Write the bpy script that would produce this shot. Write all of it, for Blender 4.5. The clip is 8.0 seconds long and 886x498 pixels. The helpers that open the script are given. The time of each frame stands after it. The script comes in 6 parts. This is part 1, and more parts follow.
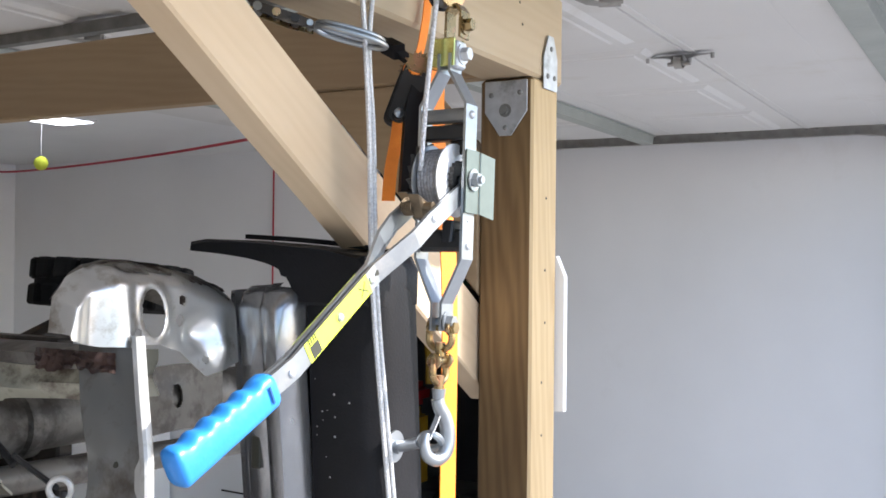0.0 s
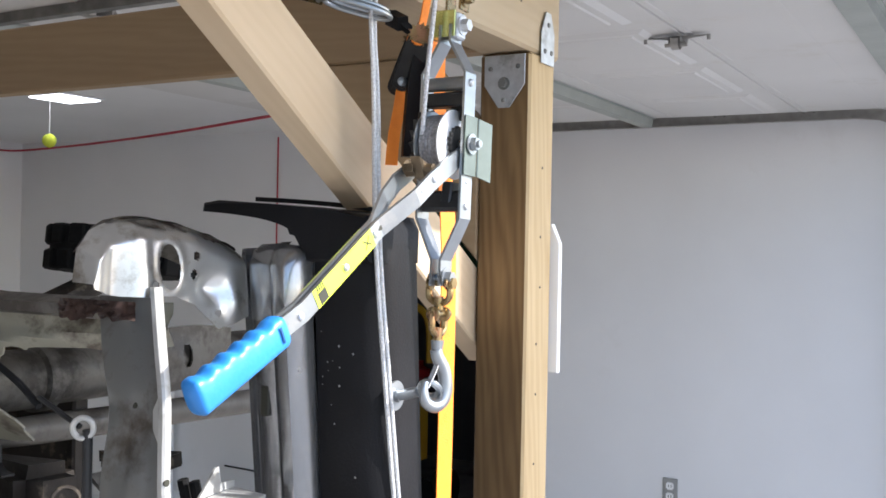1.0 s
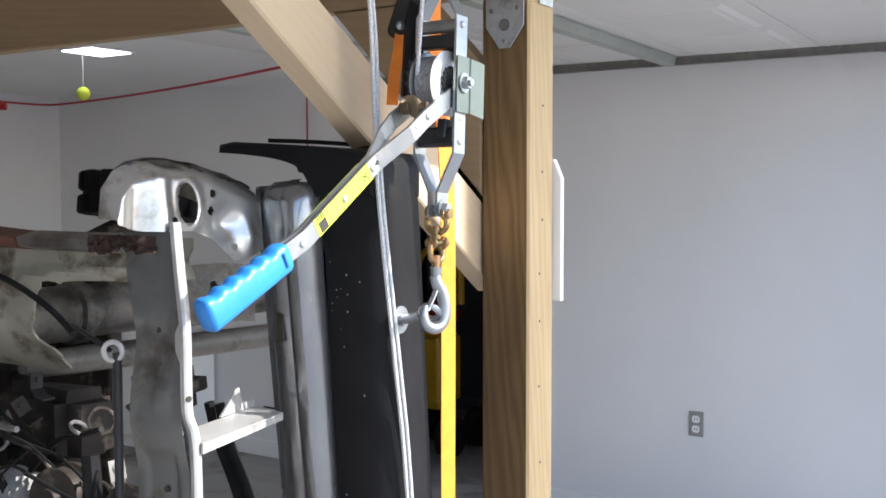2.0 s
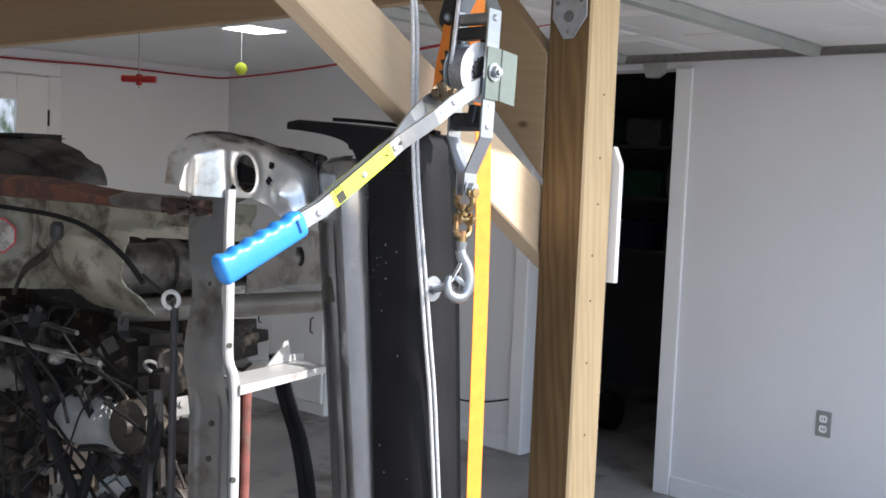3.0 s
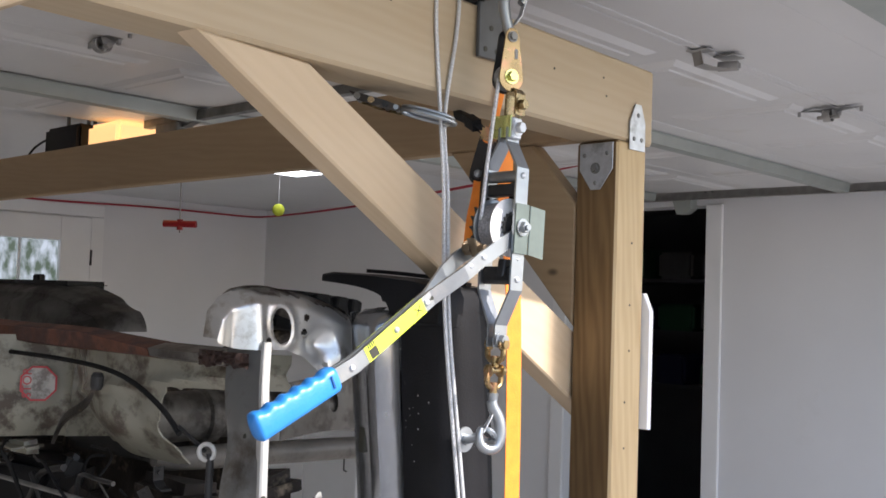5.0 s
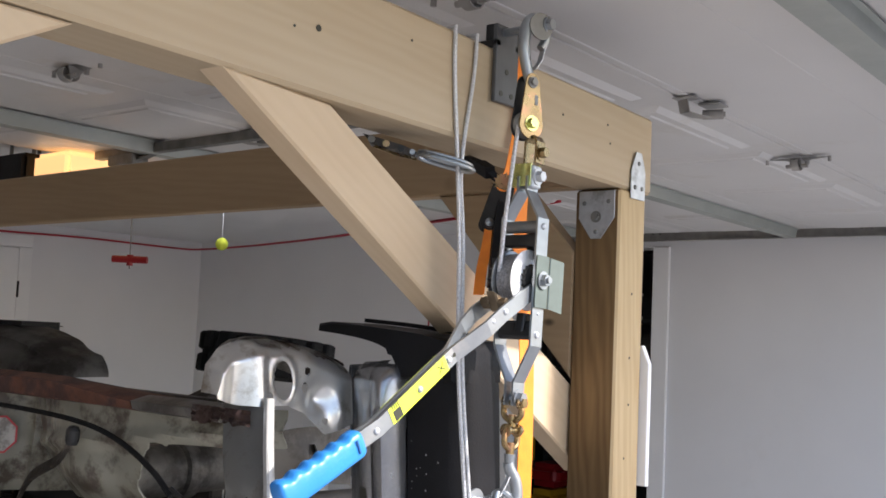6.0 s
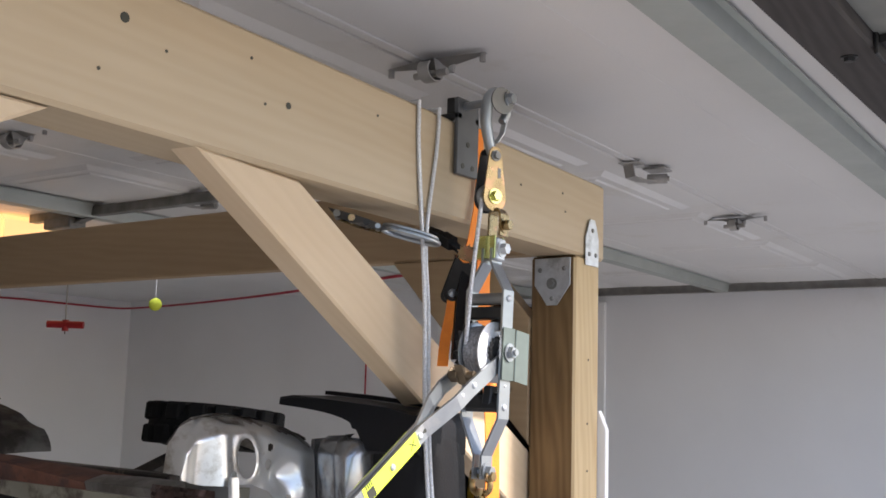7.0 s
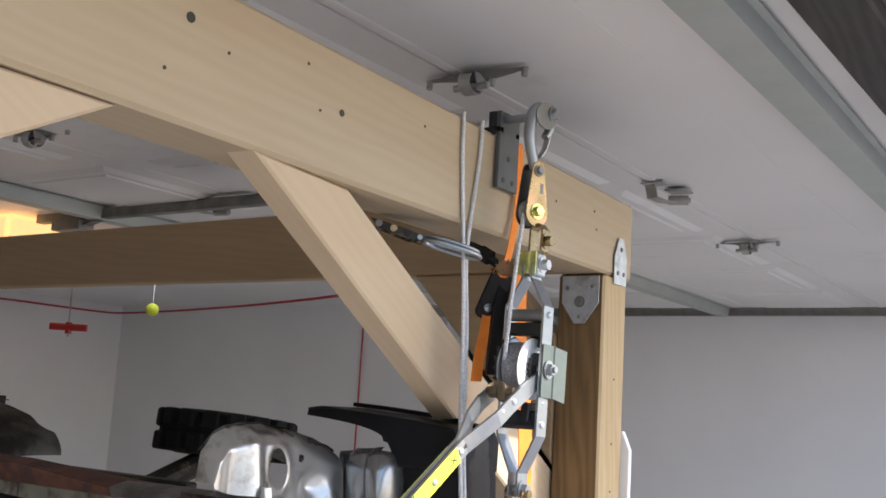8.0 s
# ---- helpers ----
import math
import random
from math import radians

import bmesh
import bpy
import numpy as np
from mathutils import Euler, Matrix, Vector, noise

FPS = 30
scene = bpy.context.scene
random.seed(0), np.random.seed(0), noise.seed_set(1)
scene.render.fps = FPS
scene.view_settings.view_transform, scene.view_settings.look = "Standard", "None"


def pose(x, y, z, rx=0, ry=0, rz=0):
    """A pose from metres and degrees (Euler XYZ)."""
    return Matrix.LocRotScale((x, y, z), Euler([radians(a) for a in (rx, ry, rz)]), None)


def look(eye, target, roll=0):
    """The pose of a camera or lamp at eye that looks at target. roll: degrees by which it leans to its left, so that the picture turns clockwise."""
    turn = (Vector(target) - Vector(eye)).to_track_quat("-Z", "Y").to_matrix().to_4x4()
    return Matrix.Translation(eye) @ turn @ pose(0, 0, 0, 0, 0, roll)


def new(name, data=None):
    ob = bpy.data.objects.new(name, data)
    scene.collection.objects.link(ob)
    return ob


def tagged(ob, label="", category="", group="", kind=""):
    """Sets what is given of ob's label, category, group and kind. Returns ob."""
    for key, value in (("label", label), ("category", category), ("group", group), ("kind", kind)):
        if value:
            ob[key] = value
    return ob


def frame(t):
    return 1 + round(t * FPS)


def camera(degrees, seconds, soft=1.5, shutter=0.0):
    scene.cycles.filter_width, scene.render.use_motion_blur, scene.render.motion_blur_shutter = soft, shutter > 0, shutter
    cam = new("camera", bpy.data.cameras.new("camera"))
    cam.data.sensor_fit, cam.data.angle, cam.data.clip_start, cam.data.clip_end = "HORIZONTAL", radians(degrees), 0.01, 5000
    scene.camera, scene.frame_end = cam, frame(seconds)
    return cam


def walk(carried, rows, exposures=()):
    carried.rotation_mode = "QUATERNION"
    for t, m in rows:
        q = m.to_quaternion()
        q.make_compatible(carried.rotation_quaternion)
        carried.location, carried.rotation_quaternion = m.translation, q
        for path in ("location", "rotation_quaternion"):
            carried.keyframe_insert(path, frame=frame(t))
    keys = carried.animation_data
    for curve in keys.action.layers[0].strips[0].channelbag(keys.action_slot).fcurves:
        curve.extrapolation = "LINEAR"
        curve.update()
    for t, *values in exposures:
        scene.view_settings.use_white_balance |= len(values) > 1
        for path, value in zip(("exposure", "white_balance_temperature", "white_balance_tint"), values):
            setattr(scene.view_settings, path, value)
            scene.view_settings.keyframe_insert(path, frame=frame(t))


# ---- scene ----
cam = camera(46.2, 8.0, soft=1.65)
PATH = [
    (0, (0.665, -1.397, 1.625), (-0.345, 0.329, 1.645), 0.6),
    (0.5, (0.686, -1.434, 1.614), (-0.329, 0.289, 1.645), 0.7),
    (1, (0.705, -1.458, 1.593), (-0.308, 0.266, 1.587), 1.1),
    (1.5, (0.729, -1.511, 1.592), (-0.239, 0.239, 1.54), 0.7),
    (2, (0.795, -1.509, 1.577), (-0.278, 0.175, 1.467), -0.1),
    (2.2, (0.843, -1.491, 1.570), (-0.302, 0.147, 1.486), 0.8),
    (3.3, (1.068, -1.48, 1.582), (-0.311, -0.039, 1.434), 1.9),
    (3.5, (1.094, -1.478, 1.580), (-0.317, -0.052, 1.477), 1.6),
    (4, (1.105, -1.487, 1.587), (-0.308, -0.071, 1.617), 1.0),
    (4.5, (1.083, -1.489, 1.598), (-0.329, -0.077, 1.702), 1.2),
    (4.7, (1.070, -1.493, 1.603), (-0.334, -0.076, 1.699), 1.4),
    (6, (0.897, -1.539, 1.634), (-0.382, -0.007, 1.8), 2.6),
    (6.5, (0.866, -1.558, 1.653), (-0.326, 0.034, 1.86), 1.8),
    (7, (0.858, -1.575, 1.661), (-0.305, 0.03, 1.93), 1.6),
    (7.5, (0.841, -1.598, 1.659), (-0.315, 0.006, 1.962), 2.0),
    (8, (0.789, -1.608, 1.657), (-0.349, 0.009, 1.956), 3.4),
]
# stops and white balance, as the film camera adapts
EXPOSURES = [(0.0, 1.66, 6150, 14), (1.0, 1.53, 6150, 14), (2.0, 1.45, 6150, 14), (3.5, 1.32, 6200, 15), (4.5, 1.17, 6300, 16), (6.5, 1.14, 6350, 17), (8.0, 1.14, 6350, 17)]
walk(cam, [(t, look(eye, target, roll)) for t, eye, target, roll in PATH], EXPOSURES)

# ---- light ----
world = bpy.data.worlds.new("sky")
scene.world = world
world.use_nodes = True
wn = world.node_tree
sky = wn.nodes.new("ShaderNodeTexSky")
sky.sky_type, sky.sun_disc = "NISHITA", False
SUN_EL, SUN_AZ = 35.0, 20.0   # degrees above the horizon, and from +X towards +Y
sky.sun_elevation, sky.sun_rotation = radians(SUN_EL), radians(90 - SUN_AZ)
wn.links.new(sky.outputs["Color"], wn.nodes["Background"].inputs["Color"])
wn.nodes["Background"].inputs["Strength"].default_value = 0.15
sun_data = bpy.data.lights.new("sun", "SUN")
sun_data.energy, sun_data.angle, sun_data.color = 3.7, radians(0.5), (1.0, 0.95, 0.87)
sun = new("sun", sun_data)
sv = Vector((math.cos(radians(SUN_EL)) * math.cos(radians(SUN_AZ)), math.cos(radians(SUN_EL)) * math.sin(radians(SUN_AZ)), math.sin(radians(SUN_EL))))
sun.matrix_basis = look(sv * 20, (0, 0, 0))


# ---- materials ----
def mat(name, col, rough=0.5, metal=0.0, var=0.12, scale=6.0, bump=0.0, bscale=60.0, stretch=(1, 1, 1), dark=None, dscale=2.5, damt=0.0, sheen=None):
    """Base colour with broad and fine variation, optional stains, and fine relief."""
    m = bpy.data.materials.new(name)
    m.use_nodes = True
    nt = m.node_tree
    b = nt.nodes["Principled BSDF"]
    b.inputs["Roughness"].default_value, b.inputs["Metallic"].default_value = rough, metal
    tc = nt.nodes.new("ShaderNodeTexCoord")
    mp = nt.nodes.new("ShaderNodeMapping")
    mp.inputs["Scale"].default_value = stretch
    nt.links.new(tc.outputs["Object"], mp.inputs["Vector"])
    n1 = nt.nodes.new("ShaderNodeTexNoise")
    n1.inputs["Scale"].default_value, n1.inputs["Detail"].default_value = scale, 6
    nt.links.new(mp.outputs["Vector"], n1.inputs["Vector"])
    ramp = nt.nodes.new("ShaderNodeValToRGB")
    ramp.color_ramp.elements[0].position, ramp.color_ramp.elements[1].position = 0.3, 0.7
    ramp.color_ramp.elements[0].color = tuple(c * (1 - var) for c in col) + (1,)
    ramp.color_ramp.elements[1].color = tuple(min(1, c * (1 + var)) for c in col) + (1,)
    nt.links.new(n1.outputs["Fac"], ramp.inputs["Fac"])
    out = ramp.outputs["Color"]
    if damt > 0:
        n2 = nt.nodes.new("ShaderNodeTexNoise")
        n2.inputs["Scale"].default_value, n2.inputs["Detail"].default_value, n2.inputs["Roughness"].default_value = dscale, 8, 0.65
        nt.links.new(tc.outputs["Object"], n2.inputs["Vector"])
        r2 = nt.nodes.new("ShaderNodeValToRGB")
        r2.color_ramp.elements[0].position, r2.color_ramp.elements[1].position = 0.62 - 0.3 * damt, 0.72 - 0.25 * damt
        nt.links.new(n2.outputs["Fac"], r2.inputs["Fac"])
        mx = nt.nodes.new("ShaderNodeMixRGB")
        mx.inputs["Color2"].default_value = tuple(dark) + (1,)
        nt.links.new(r2.outputs["Color"], mx.inputs["Fac"])
        nt.links.new(out, mx.inputs["Color1"])
        out = mx.outputs["Color"]
    nt.links.new(out, b.inputs["Base Color"])
    n3 = nt.nodes.new("ShaderNodeTexNoise")
    n3.inputs["Scale"].default_value, n3.inputs["Detail"].default_value = bscale, 4
    nt.links.new(mp.outputs["Vector"], n3.inputs["Vector"])
    mr = nt.nodes.new("ShaderNodeMapRange")
    mr.inputs["To Min"].default_value, mr.inputs["To Max"].default_value = max(0.02, rough - 0.08), min(1, rough + 0.1)
    nt.links.new(n3.outputs["Fac"], mr.inputs["Value"])
    nt.links.new(mr.outputs["Result"], b.inputs["Roughness"])
    if bump > 0:
        bp = nt.nodes.new("ShaderNodeBump")
        bp.inputs["Strength"].default_value, bp.inputs["Distance"].default_value = bump, 0.002
        nt.links.new(n3.outputs["Fac"], bp.inputs["Height"])
        nt.links.new(bp.outputs["Normal"], b.inputs["Normal"])
    return m


def wood(name, light, deep, axis, grain=1.0, rough=0.62, stain=0.0, stain_col=(0.1, 0.06, 0.03), turn=0.0):
    """Sawn lumber: growth rings drawn out along the axis, fine fibres, broad tone changes and knots."""
    m = bpy.data.materials.new(name)
    m.use_nodes = True
    nt = m.node_tree
    b = nt.nodes["Principled BSDF"]
    tc = nt.nodes.new("ShaderNodeTexCoord")
    mp = nt.nodes.new("ShaderNodeMapping")
    mp.inputs["Scale"].default_value = tuple(0.09 if i == axis else 1.0 for i in range(3))
    tn = nt.nodes.new("ShaderNodeMapping")
    tn.inputs["Rotation"].default_value = (radians(turn), 0, 0)
    nt.links.new(tc.outputs["Object"], tn.inputs["Vector"])
    nt.links.new(tn.outputs["Vector"], mp.inputs["Vector"])
    warp = nt.nodes.new("ShaderNodeTexNoise")
    warp.inputs["Scale"].default_value, warp.inputs["Detail"].default_value = 9, 3
    nt.links.new(mp.outputs["Vector"], warp.inputs["Vector"])
    wave = nt.nodes.new("ShaderNodeTexWave")
    wave.wave_type, wave.bands_direction = "BANDS", "DIAGONAL"
    wave.inputs["Scale"].default_value, wave.inputs["Distortion"].default_value = 34, 9
    wave.inputs["Detail"].default_value, wave.inputs["Detail Scale"].default_value = 2.5, 0.8
    nt.links.new(mp.outputs["Vector"], wave.inputs["Vector"])
    fib = nt.nodes.new("ShaderNodeTexNoise")
    fib.inputs["Scale"].default_value, fib.inputs["Detail"].default_value = 160, 3
    nt.links.new(mp.outputs["Vector"], fib.inputs["Vector"])
    mixv = nt.nodes.new("ShaderNodeMath")
    mixv.operation = "MULTIPLY_ADD"
    mixv.inputs[1].default_value = 0.16 * grain
    nt.links.new(wave.outputs["Fac"], mixv.inputs[0])
    sc = nt.nodes.new("ShaderNodeMath")
    sc.operation = "MULTIPLY"
    sc.inputs[1].default_value = 0.7
    nt.links.new(warp.outputs["Fac"], sc.inputs[0])
    nt.links.new(sc.outputs[0], mixv.inputs[2])
    add = nt.nodes.new("ShaderNodeMath")
    add.operation = "MULTIPLY_ADD"
    add.inputs[1].default_value = 0.18 * grain
    nt.links.new(fib.outputs["Fac"], add.inputs[0])
    nt.links.new(mixv.outputs[0], add.inputs[2])
    ramp = nt.nodes.new("ShaderNodeValToRGB")
    ramp.color_ramp.elements[0].position, ramp.color_ramp.elements[1].position = 0.25, 0.75
    ramp.color_ramp.elements[0].color, ramp.color_ramp.elements[1].color = tuple(light) + (1,), tuple(deep) + (1,)
    nt.links.new(add.outputs[0], ramp.inputs["Fac"])
    out = ramp.outputs["Color"]
    # knots: few dark spots
    vor = nt.nodes.new("ShaderNodeTexVoronoi")
    vor.inputs["Scale"].default_value = 7
    mp2 = nt.nodes.new("ShaderNodeMapping")
    mp2.inputs["Scale"].default_value = tuple(0.55 if i == axis else 1.0 for i in range(3))
    nt.links.new(tc.outputs["Object"], mp2.inputs["Vector"])
    nt.links.new(mp2.outputs["Vector"], vor.inputs["Vector"])
    kr = nt.nodes.new("ShaderNodeValToRGB")
    kr.color_ramp.elements[0].position, kr.color_ramp.elements[1].position = 0.018, 0.06
    kr.color_ramp.elements[0].color, kr.color_ramp.elements[1].color = (1, 1, 1, 1), (0, 0, 0, 1)
    nt.links.new(vor.outputs["Distance"], kr.inputs["Fac"])
    mk = nt.nodes.new("ShaderNodeMixRGB")
    mk.inputs["Color2"].default_value = tuple(c * 0.38 for c in deep) + (1,)
    nt.links.new(kr.outputs["Color"], mk.inputs["Fac"])
    nt.links.new(out, mk.inputs["Color1"])
    out = mk.outputs["Color"]
    if stain > 0:
        n2 = nt.nodes.new("ShaderNodeTexNoise")
        n2.inputs["Scale"].default_value, n2.inputs["Detail"].default_value = 7, 5
        mp3 = nt.nodes.new("ShaderNodeMapping")
        mp3.inputs["Scale"].default_value = tuple(0.25 if i == axis else 1.0 for i in range(3))
        nt.links.new(tc.outputs["Object"], mp3.inputs["Vector"])
        nt.links.new(mp3.outputs["Vector"], n2.inputs["Vector"])
        r2 = nt.nodes.new("ShaderNodeValToRGB")
        r2.color_ramp.elements[0].position, r2.color_ramp.elements[1].position = 0.42, 0.7
        nt.links.new(n2.outputs["Fac"], r2.inputs["Fac"])
        sm = nt.nodes.new("ShaderNodeMath")
        sm.operation = "MULTIPLY"
        sm.inputs[1].default_value = stain
        nt.links.new(r2.outputs["Color"], sm.inputs[0])
        ms = nt.nodes.new("ShaderNodeMixRGB")
        ms.inputs["Color2"].default_value = tuple(stain_col) + (1,)
        nt.links.new(sm.outputs[0], ms.inputs["Fac"])
        nt.links.new(out, ms.inputs["Color1"])
        out = ms.outputs["Color"]
    nt.links.new(out, b.inputs["Base Color"])
    b.inputs["Roughness"].default_value = rough
    bp = nt.nodes.new("ShaderNodeBump")
    bp.inputs["Strength"].default_value, bp.inputs["Distance"].default_value = 0.25, 0.0015
    nt.links.new(add.outputs[0], bp.inputs["Height"])
    nt.links.new(bp.outputs["Normal"], b.inputs["Normal"])
    return m


def glow(name, col, strength):
    m = bpy.data.materials.new(name)
    m.use_nodes = True
    b = m.node_tree.nodes["Principled BSDF"]
    b.inputs["Base Color"].default_value = tuple(col) + (1,)
    b.inputs["Emission Color"].default_value = tuple(col) + (1,)
    b.inputs["Emission Strength"].default_value = strength
    return m


PINE_Y = wood("pine_along_y", (0.48, 0.388, 0.262), (0.385, 0.295, 0.182), 1, 0.5, stain=0.22, stain_col=(0.42, 0.27, 0.13))
PINE_X = wood("pine_along_x", (0.43, 0.305, 0.175), (0.33, 0.22, 0.115), 0, 0.7)
PINE_D = wood("pine_along_brace", (0.59, 0.465, 0.315), (0.48, 0.36, 0.225), 1, 0.55, turn=29, stain=0.22, stain_col=(0.42, 0.27, 0.13))
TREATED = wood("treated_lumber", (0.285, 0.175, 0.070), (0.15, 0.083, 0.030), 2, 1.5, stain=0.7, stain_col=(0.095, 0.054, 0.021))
# paler copy of the treated lumber, for the post's lit side
TREATED_LIT = wood("treated_lumber_lit", (0.60, 0.455, 0.25), (0.44, 0.305, 0.145), 2, 1.1, stain=0.45, stain_col=(0.32, 0.21, 0.09))
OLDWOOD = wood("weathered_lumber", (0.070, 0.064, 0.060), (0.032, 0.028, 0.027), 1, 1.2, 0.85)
WALL = mat("wall_paint", (0.78, 0.78, 0.79), 0.55, var=0.035, scale=1.6, bump=0.12, bscale=180, dark=(0.72, 0.71, 0.70), dscale=0.7, damt=0.05)
TRIM = mat("trim_paint", (0.84, 0.84, 0.84), 0.35, var=0.03, scale=4, bump=0.05)
CEIL = mat("ceiling_paint", (0.80, 0.80, 0.80), 0.7, var=0.03, scale=2, bump=0.2, bscale=220)
DOORM = mat("garage_door_paint", (0.66, 0.65, 0.635), 0.38, var=0.035, scale=2.2, bump=0.15, bscale=260, dark=(0.60, 0.58, 0.54), dscale=3.0, damt=0.10)
CONCRETE = mat("concrete", (0.33, 0.32, 0.30), 0.75, var=0.18, scale=3, bump=0.3, bscale=90, dark=(0.14, 0.13, 0.12), dscale=1.6, damt=0.35)
ASPHALT = mat("driveway_concrete", (0.26, 0.257, 0.25), 0.85, var=0.12, scale=5, bump=0.4, dark=(0.12, 0.12, 0.11), dscale=1.5, damt=0.2)
GALV = mat("galvanised_steel", (0.54, 0.56, 0.58), 0.45, 0.7, var=0.16, scale=45, bump=0.08, bscale=150, dark=(0.36, 0.37, 0.38), dscale=22, damt=0.25)
ZINC = mat("zinc_plated_steel", (0.34, 0.365, 0.385), 0.36, 0.88, var=0.10, scale=25, bump=0.05, bscale=120, dark=(0.42, 0.42, 0.42), dscale=16, damt=0.15)
HANGM = mat("dark_grey_steel", (0.12, 0.125, 0.13), 0.5, 0.6, var=0.15, scale=30, bump=0.1)
STRUT = mat("strut_steel", (0.37, 0.395, 0.365), 0.45, 0.2, var=0.08, scale=8, bump=0.05)
DULL = mat("dull_steel", (0.24, 0.24, 0.23), 0.55, 0.7, var=0.25, scale=20, bump=0.15)
CHROMATE = mat("yellow_zinc", (0.28, 0.205, 0.10), 0.27, 0.95, var=0.3, scale=30, bump=0.05, dark=(0.40, 0.22, 0.13), dscale=40, damt=0.35)
CHROMGREEN = mat("green_gold_zinc", (0.60, 0.60, 0.22), 0.25, 0.9, var=0.25, scale=30)
BLUE = mat("blue_vinyl", (0.025, 0.21, 0.58), 0.36, var=0.08, scale=15, bump=0.1, bscale=200)
LABEL = mat("yellow_label", (0.70, 0.86, 0.06), 0.35, var=0.05, scale=20)
INK = mat("black_ink", (0.03, 0.03, 0.02), 0.5)
ORANGE = mat("orange_webbing", (1.0, 0.27, 0.02), 0.6, var=0.10, scale=60, bump=0.5, bscale=500)
BLACKP = mat("black_plastic", (0.009, 0.009, 0.010), 0.46, var=0.3, scale=10, bump=0.2, bscale=300)
BLACKM = mat("black_metal", (0.03, 0.03, 0.03), 0.45, 0.3, var=0.3, scale=25)
RUBBER = mat("rubber", (0.013, 0.013, 0.013), 0.8, var=0.3, scale=20, bump=0.4)
SILVER = mat("bare_silver_sheet", (0.66, 0.66, 0.64), 0.34, 0.85, var=0.14, scale=12, bump=0.06, bscale=40, dark=(0.30, 0.26, 0.21), dscale=11, damt=0.2)
SILVERP = mat("silver_paint", (0.55, 0.56, 0.575), 0.22, 0.92, var=0.06, scale=8, bump=0.04)
PRIMER = mat("grey_primer", (0.27, 0.27, 0.26), 0.42, 0.35, var=0.12, scale=9, bump=0.15, bscale=60, dark=(0.15, 0.13, 0.11), dscale=9, damt=0.25)
CREAM = mat("dirty_cream_paint", (0.255, 0.247, 0.197), 0.36, 0.0, var=0.2, scale=10, bump=0.25, bscale=50, dark=(0.075, 0.058, 0.042), dscale=17, damt=0.46)
RUST = mat("rust", (0.125, 0.050, 0.030), 0.85, 0.1, var=0.5, scale=18, bump=0.6, bscale=80, dark=(0.06, 0.03, 0.025), dscale=12, damt=0.5)
GRIME = mat("greasy_metal", (0.032, 0.027, 0.023), 0.5, 0.3, var=0.6, scale=14, bump=0.7, bscale=60, dark=(0.17, 0.14, 0.105), dscale=20, damt=0.22)
GREASEGREY = mat("greasy_grey_paint", (0.105, 0.098, 0.087), 0.45, 0.1, var=0.3, scale=12, bump=0.3, bscale=60, dark=(0.045, 0.038, 0.032), dscale=15, damt=0.5)
RED = mat("red_plastic", (0.26, 0.008, 0.012), 0.4, var=0.1)
REDLINE = mat("red_cord", (0.42, 0.02, 0.04), 0.6, var=0.1)
LIME = mat("tennis_ball_felt", (0.50, 0.58, 0.05), 0.9, var=0.15, scale=30, bump=0.6, bscale=200)
WHITE = mat("white_board", (0.85, 0.85, 0.84), 0.4, var=0.03)
# walls, ceiling and shelf of the unlit room: shade put into the colour
ROOM_SHADE = mat("unlit_room_shade", (0.10, 0.10, 0.11), 0.8, var=0.2, scale=2)
GREY = mat("grey_outlet", (0.27, 0.27, 0.26), 0.45, var=0.05)
YELLOWP = mat("yellow_plastic", (0.46, 0.26, 0.015), 0.4, var=0.1)
LAMPW = glow("lit_lens", (1.0, 0.60, 0.24), 0.50)
PANELW = glow("lit_panel", (0.95, 0.96, 1.0), 2.2)

HINGEM = mat("hinge_steel", (0.36, 0.35, 0.33), 0.5, 0.5, var=0.15, scale=30)
for m_, lv in ((BLACKP, 0.17), (RUBBER, 0.12), (GRIME, 0.3), (BLACKM, 0.3)):
    m_.node_tree.nodes["Principled BSDF"].inputs["Specular IOR Level"].default_value = lv


# ---- shapes ----
def B():
    return bmesh.new()


def part(name, bm, material, parent=None, label="", smooth=False):
    me = bpy.data.meshes.new(name)
    bmesh.ops.recalc_face_normals(bm, faces=bm.faces)
    bm.to_mesh(me)
    bm.free()
    me.materials.append(material)
    if smooth:
        me.shade_smooth()
        me.set_sharp_from_angle(angle=radians(38))
    ob = new(name, me)
    if parent:
        ob.parent = parent
    if label:
        ob["label"] = label
    return ob


def thing(name, label, category, group="", kind="", at=None):
    e = new(name)
    if at is not None:
        e.matrix_basis = at
    return tagged(e, label, category, group, kind)


def box(bm, lo, hi, bev=0.0, seg=1, m=None):
    vs = [bm.verts.new((x, y, z)) for x in (lo[0], hi[0]) for y in (lo[1], hi[1]) for z in (lo[2], hi[2])]
    fs = [bm.faces.new([vs[i] for i in f]) for f in ((0, 1, 3, 2), (4, 6, 7, 5), (0, 4, 5, 1), (2, 3, 7, 6), (0, 2, 6, 4), (1, 5, 7, 3))]
    out = vs
    if bev > 0:
        es = list({e for f in fs for e in f.edges})
        r = bmesh.ops.bevel(bm, geom=es, offset=bev, segments=seg, affect="EDGES")
        out = [v for v in bm.verts if v.is_valid and v in set(r["verts"])] + [v for v in vs if v.is_valid]
    if m is not None:
        bmesh.ops.transform(bm, matrix=m, verts=list(set(out)))
    return bm


def frame_of(d):
    d = Vector(d).normalized()
    a = Vector((0, 0, 1)) if abs(d.z) < 0.9 else Vector((1, 0, 0))
    u = d.cross(a).normalized()
    return u, d.cross(u).normalized()


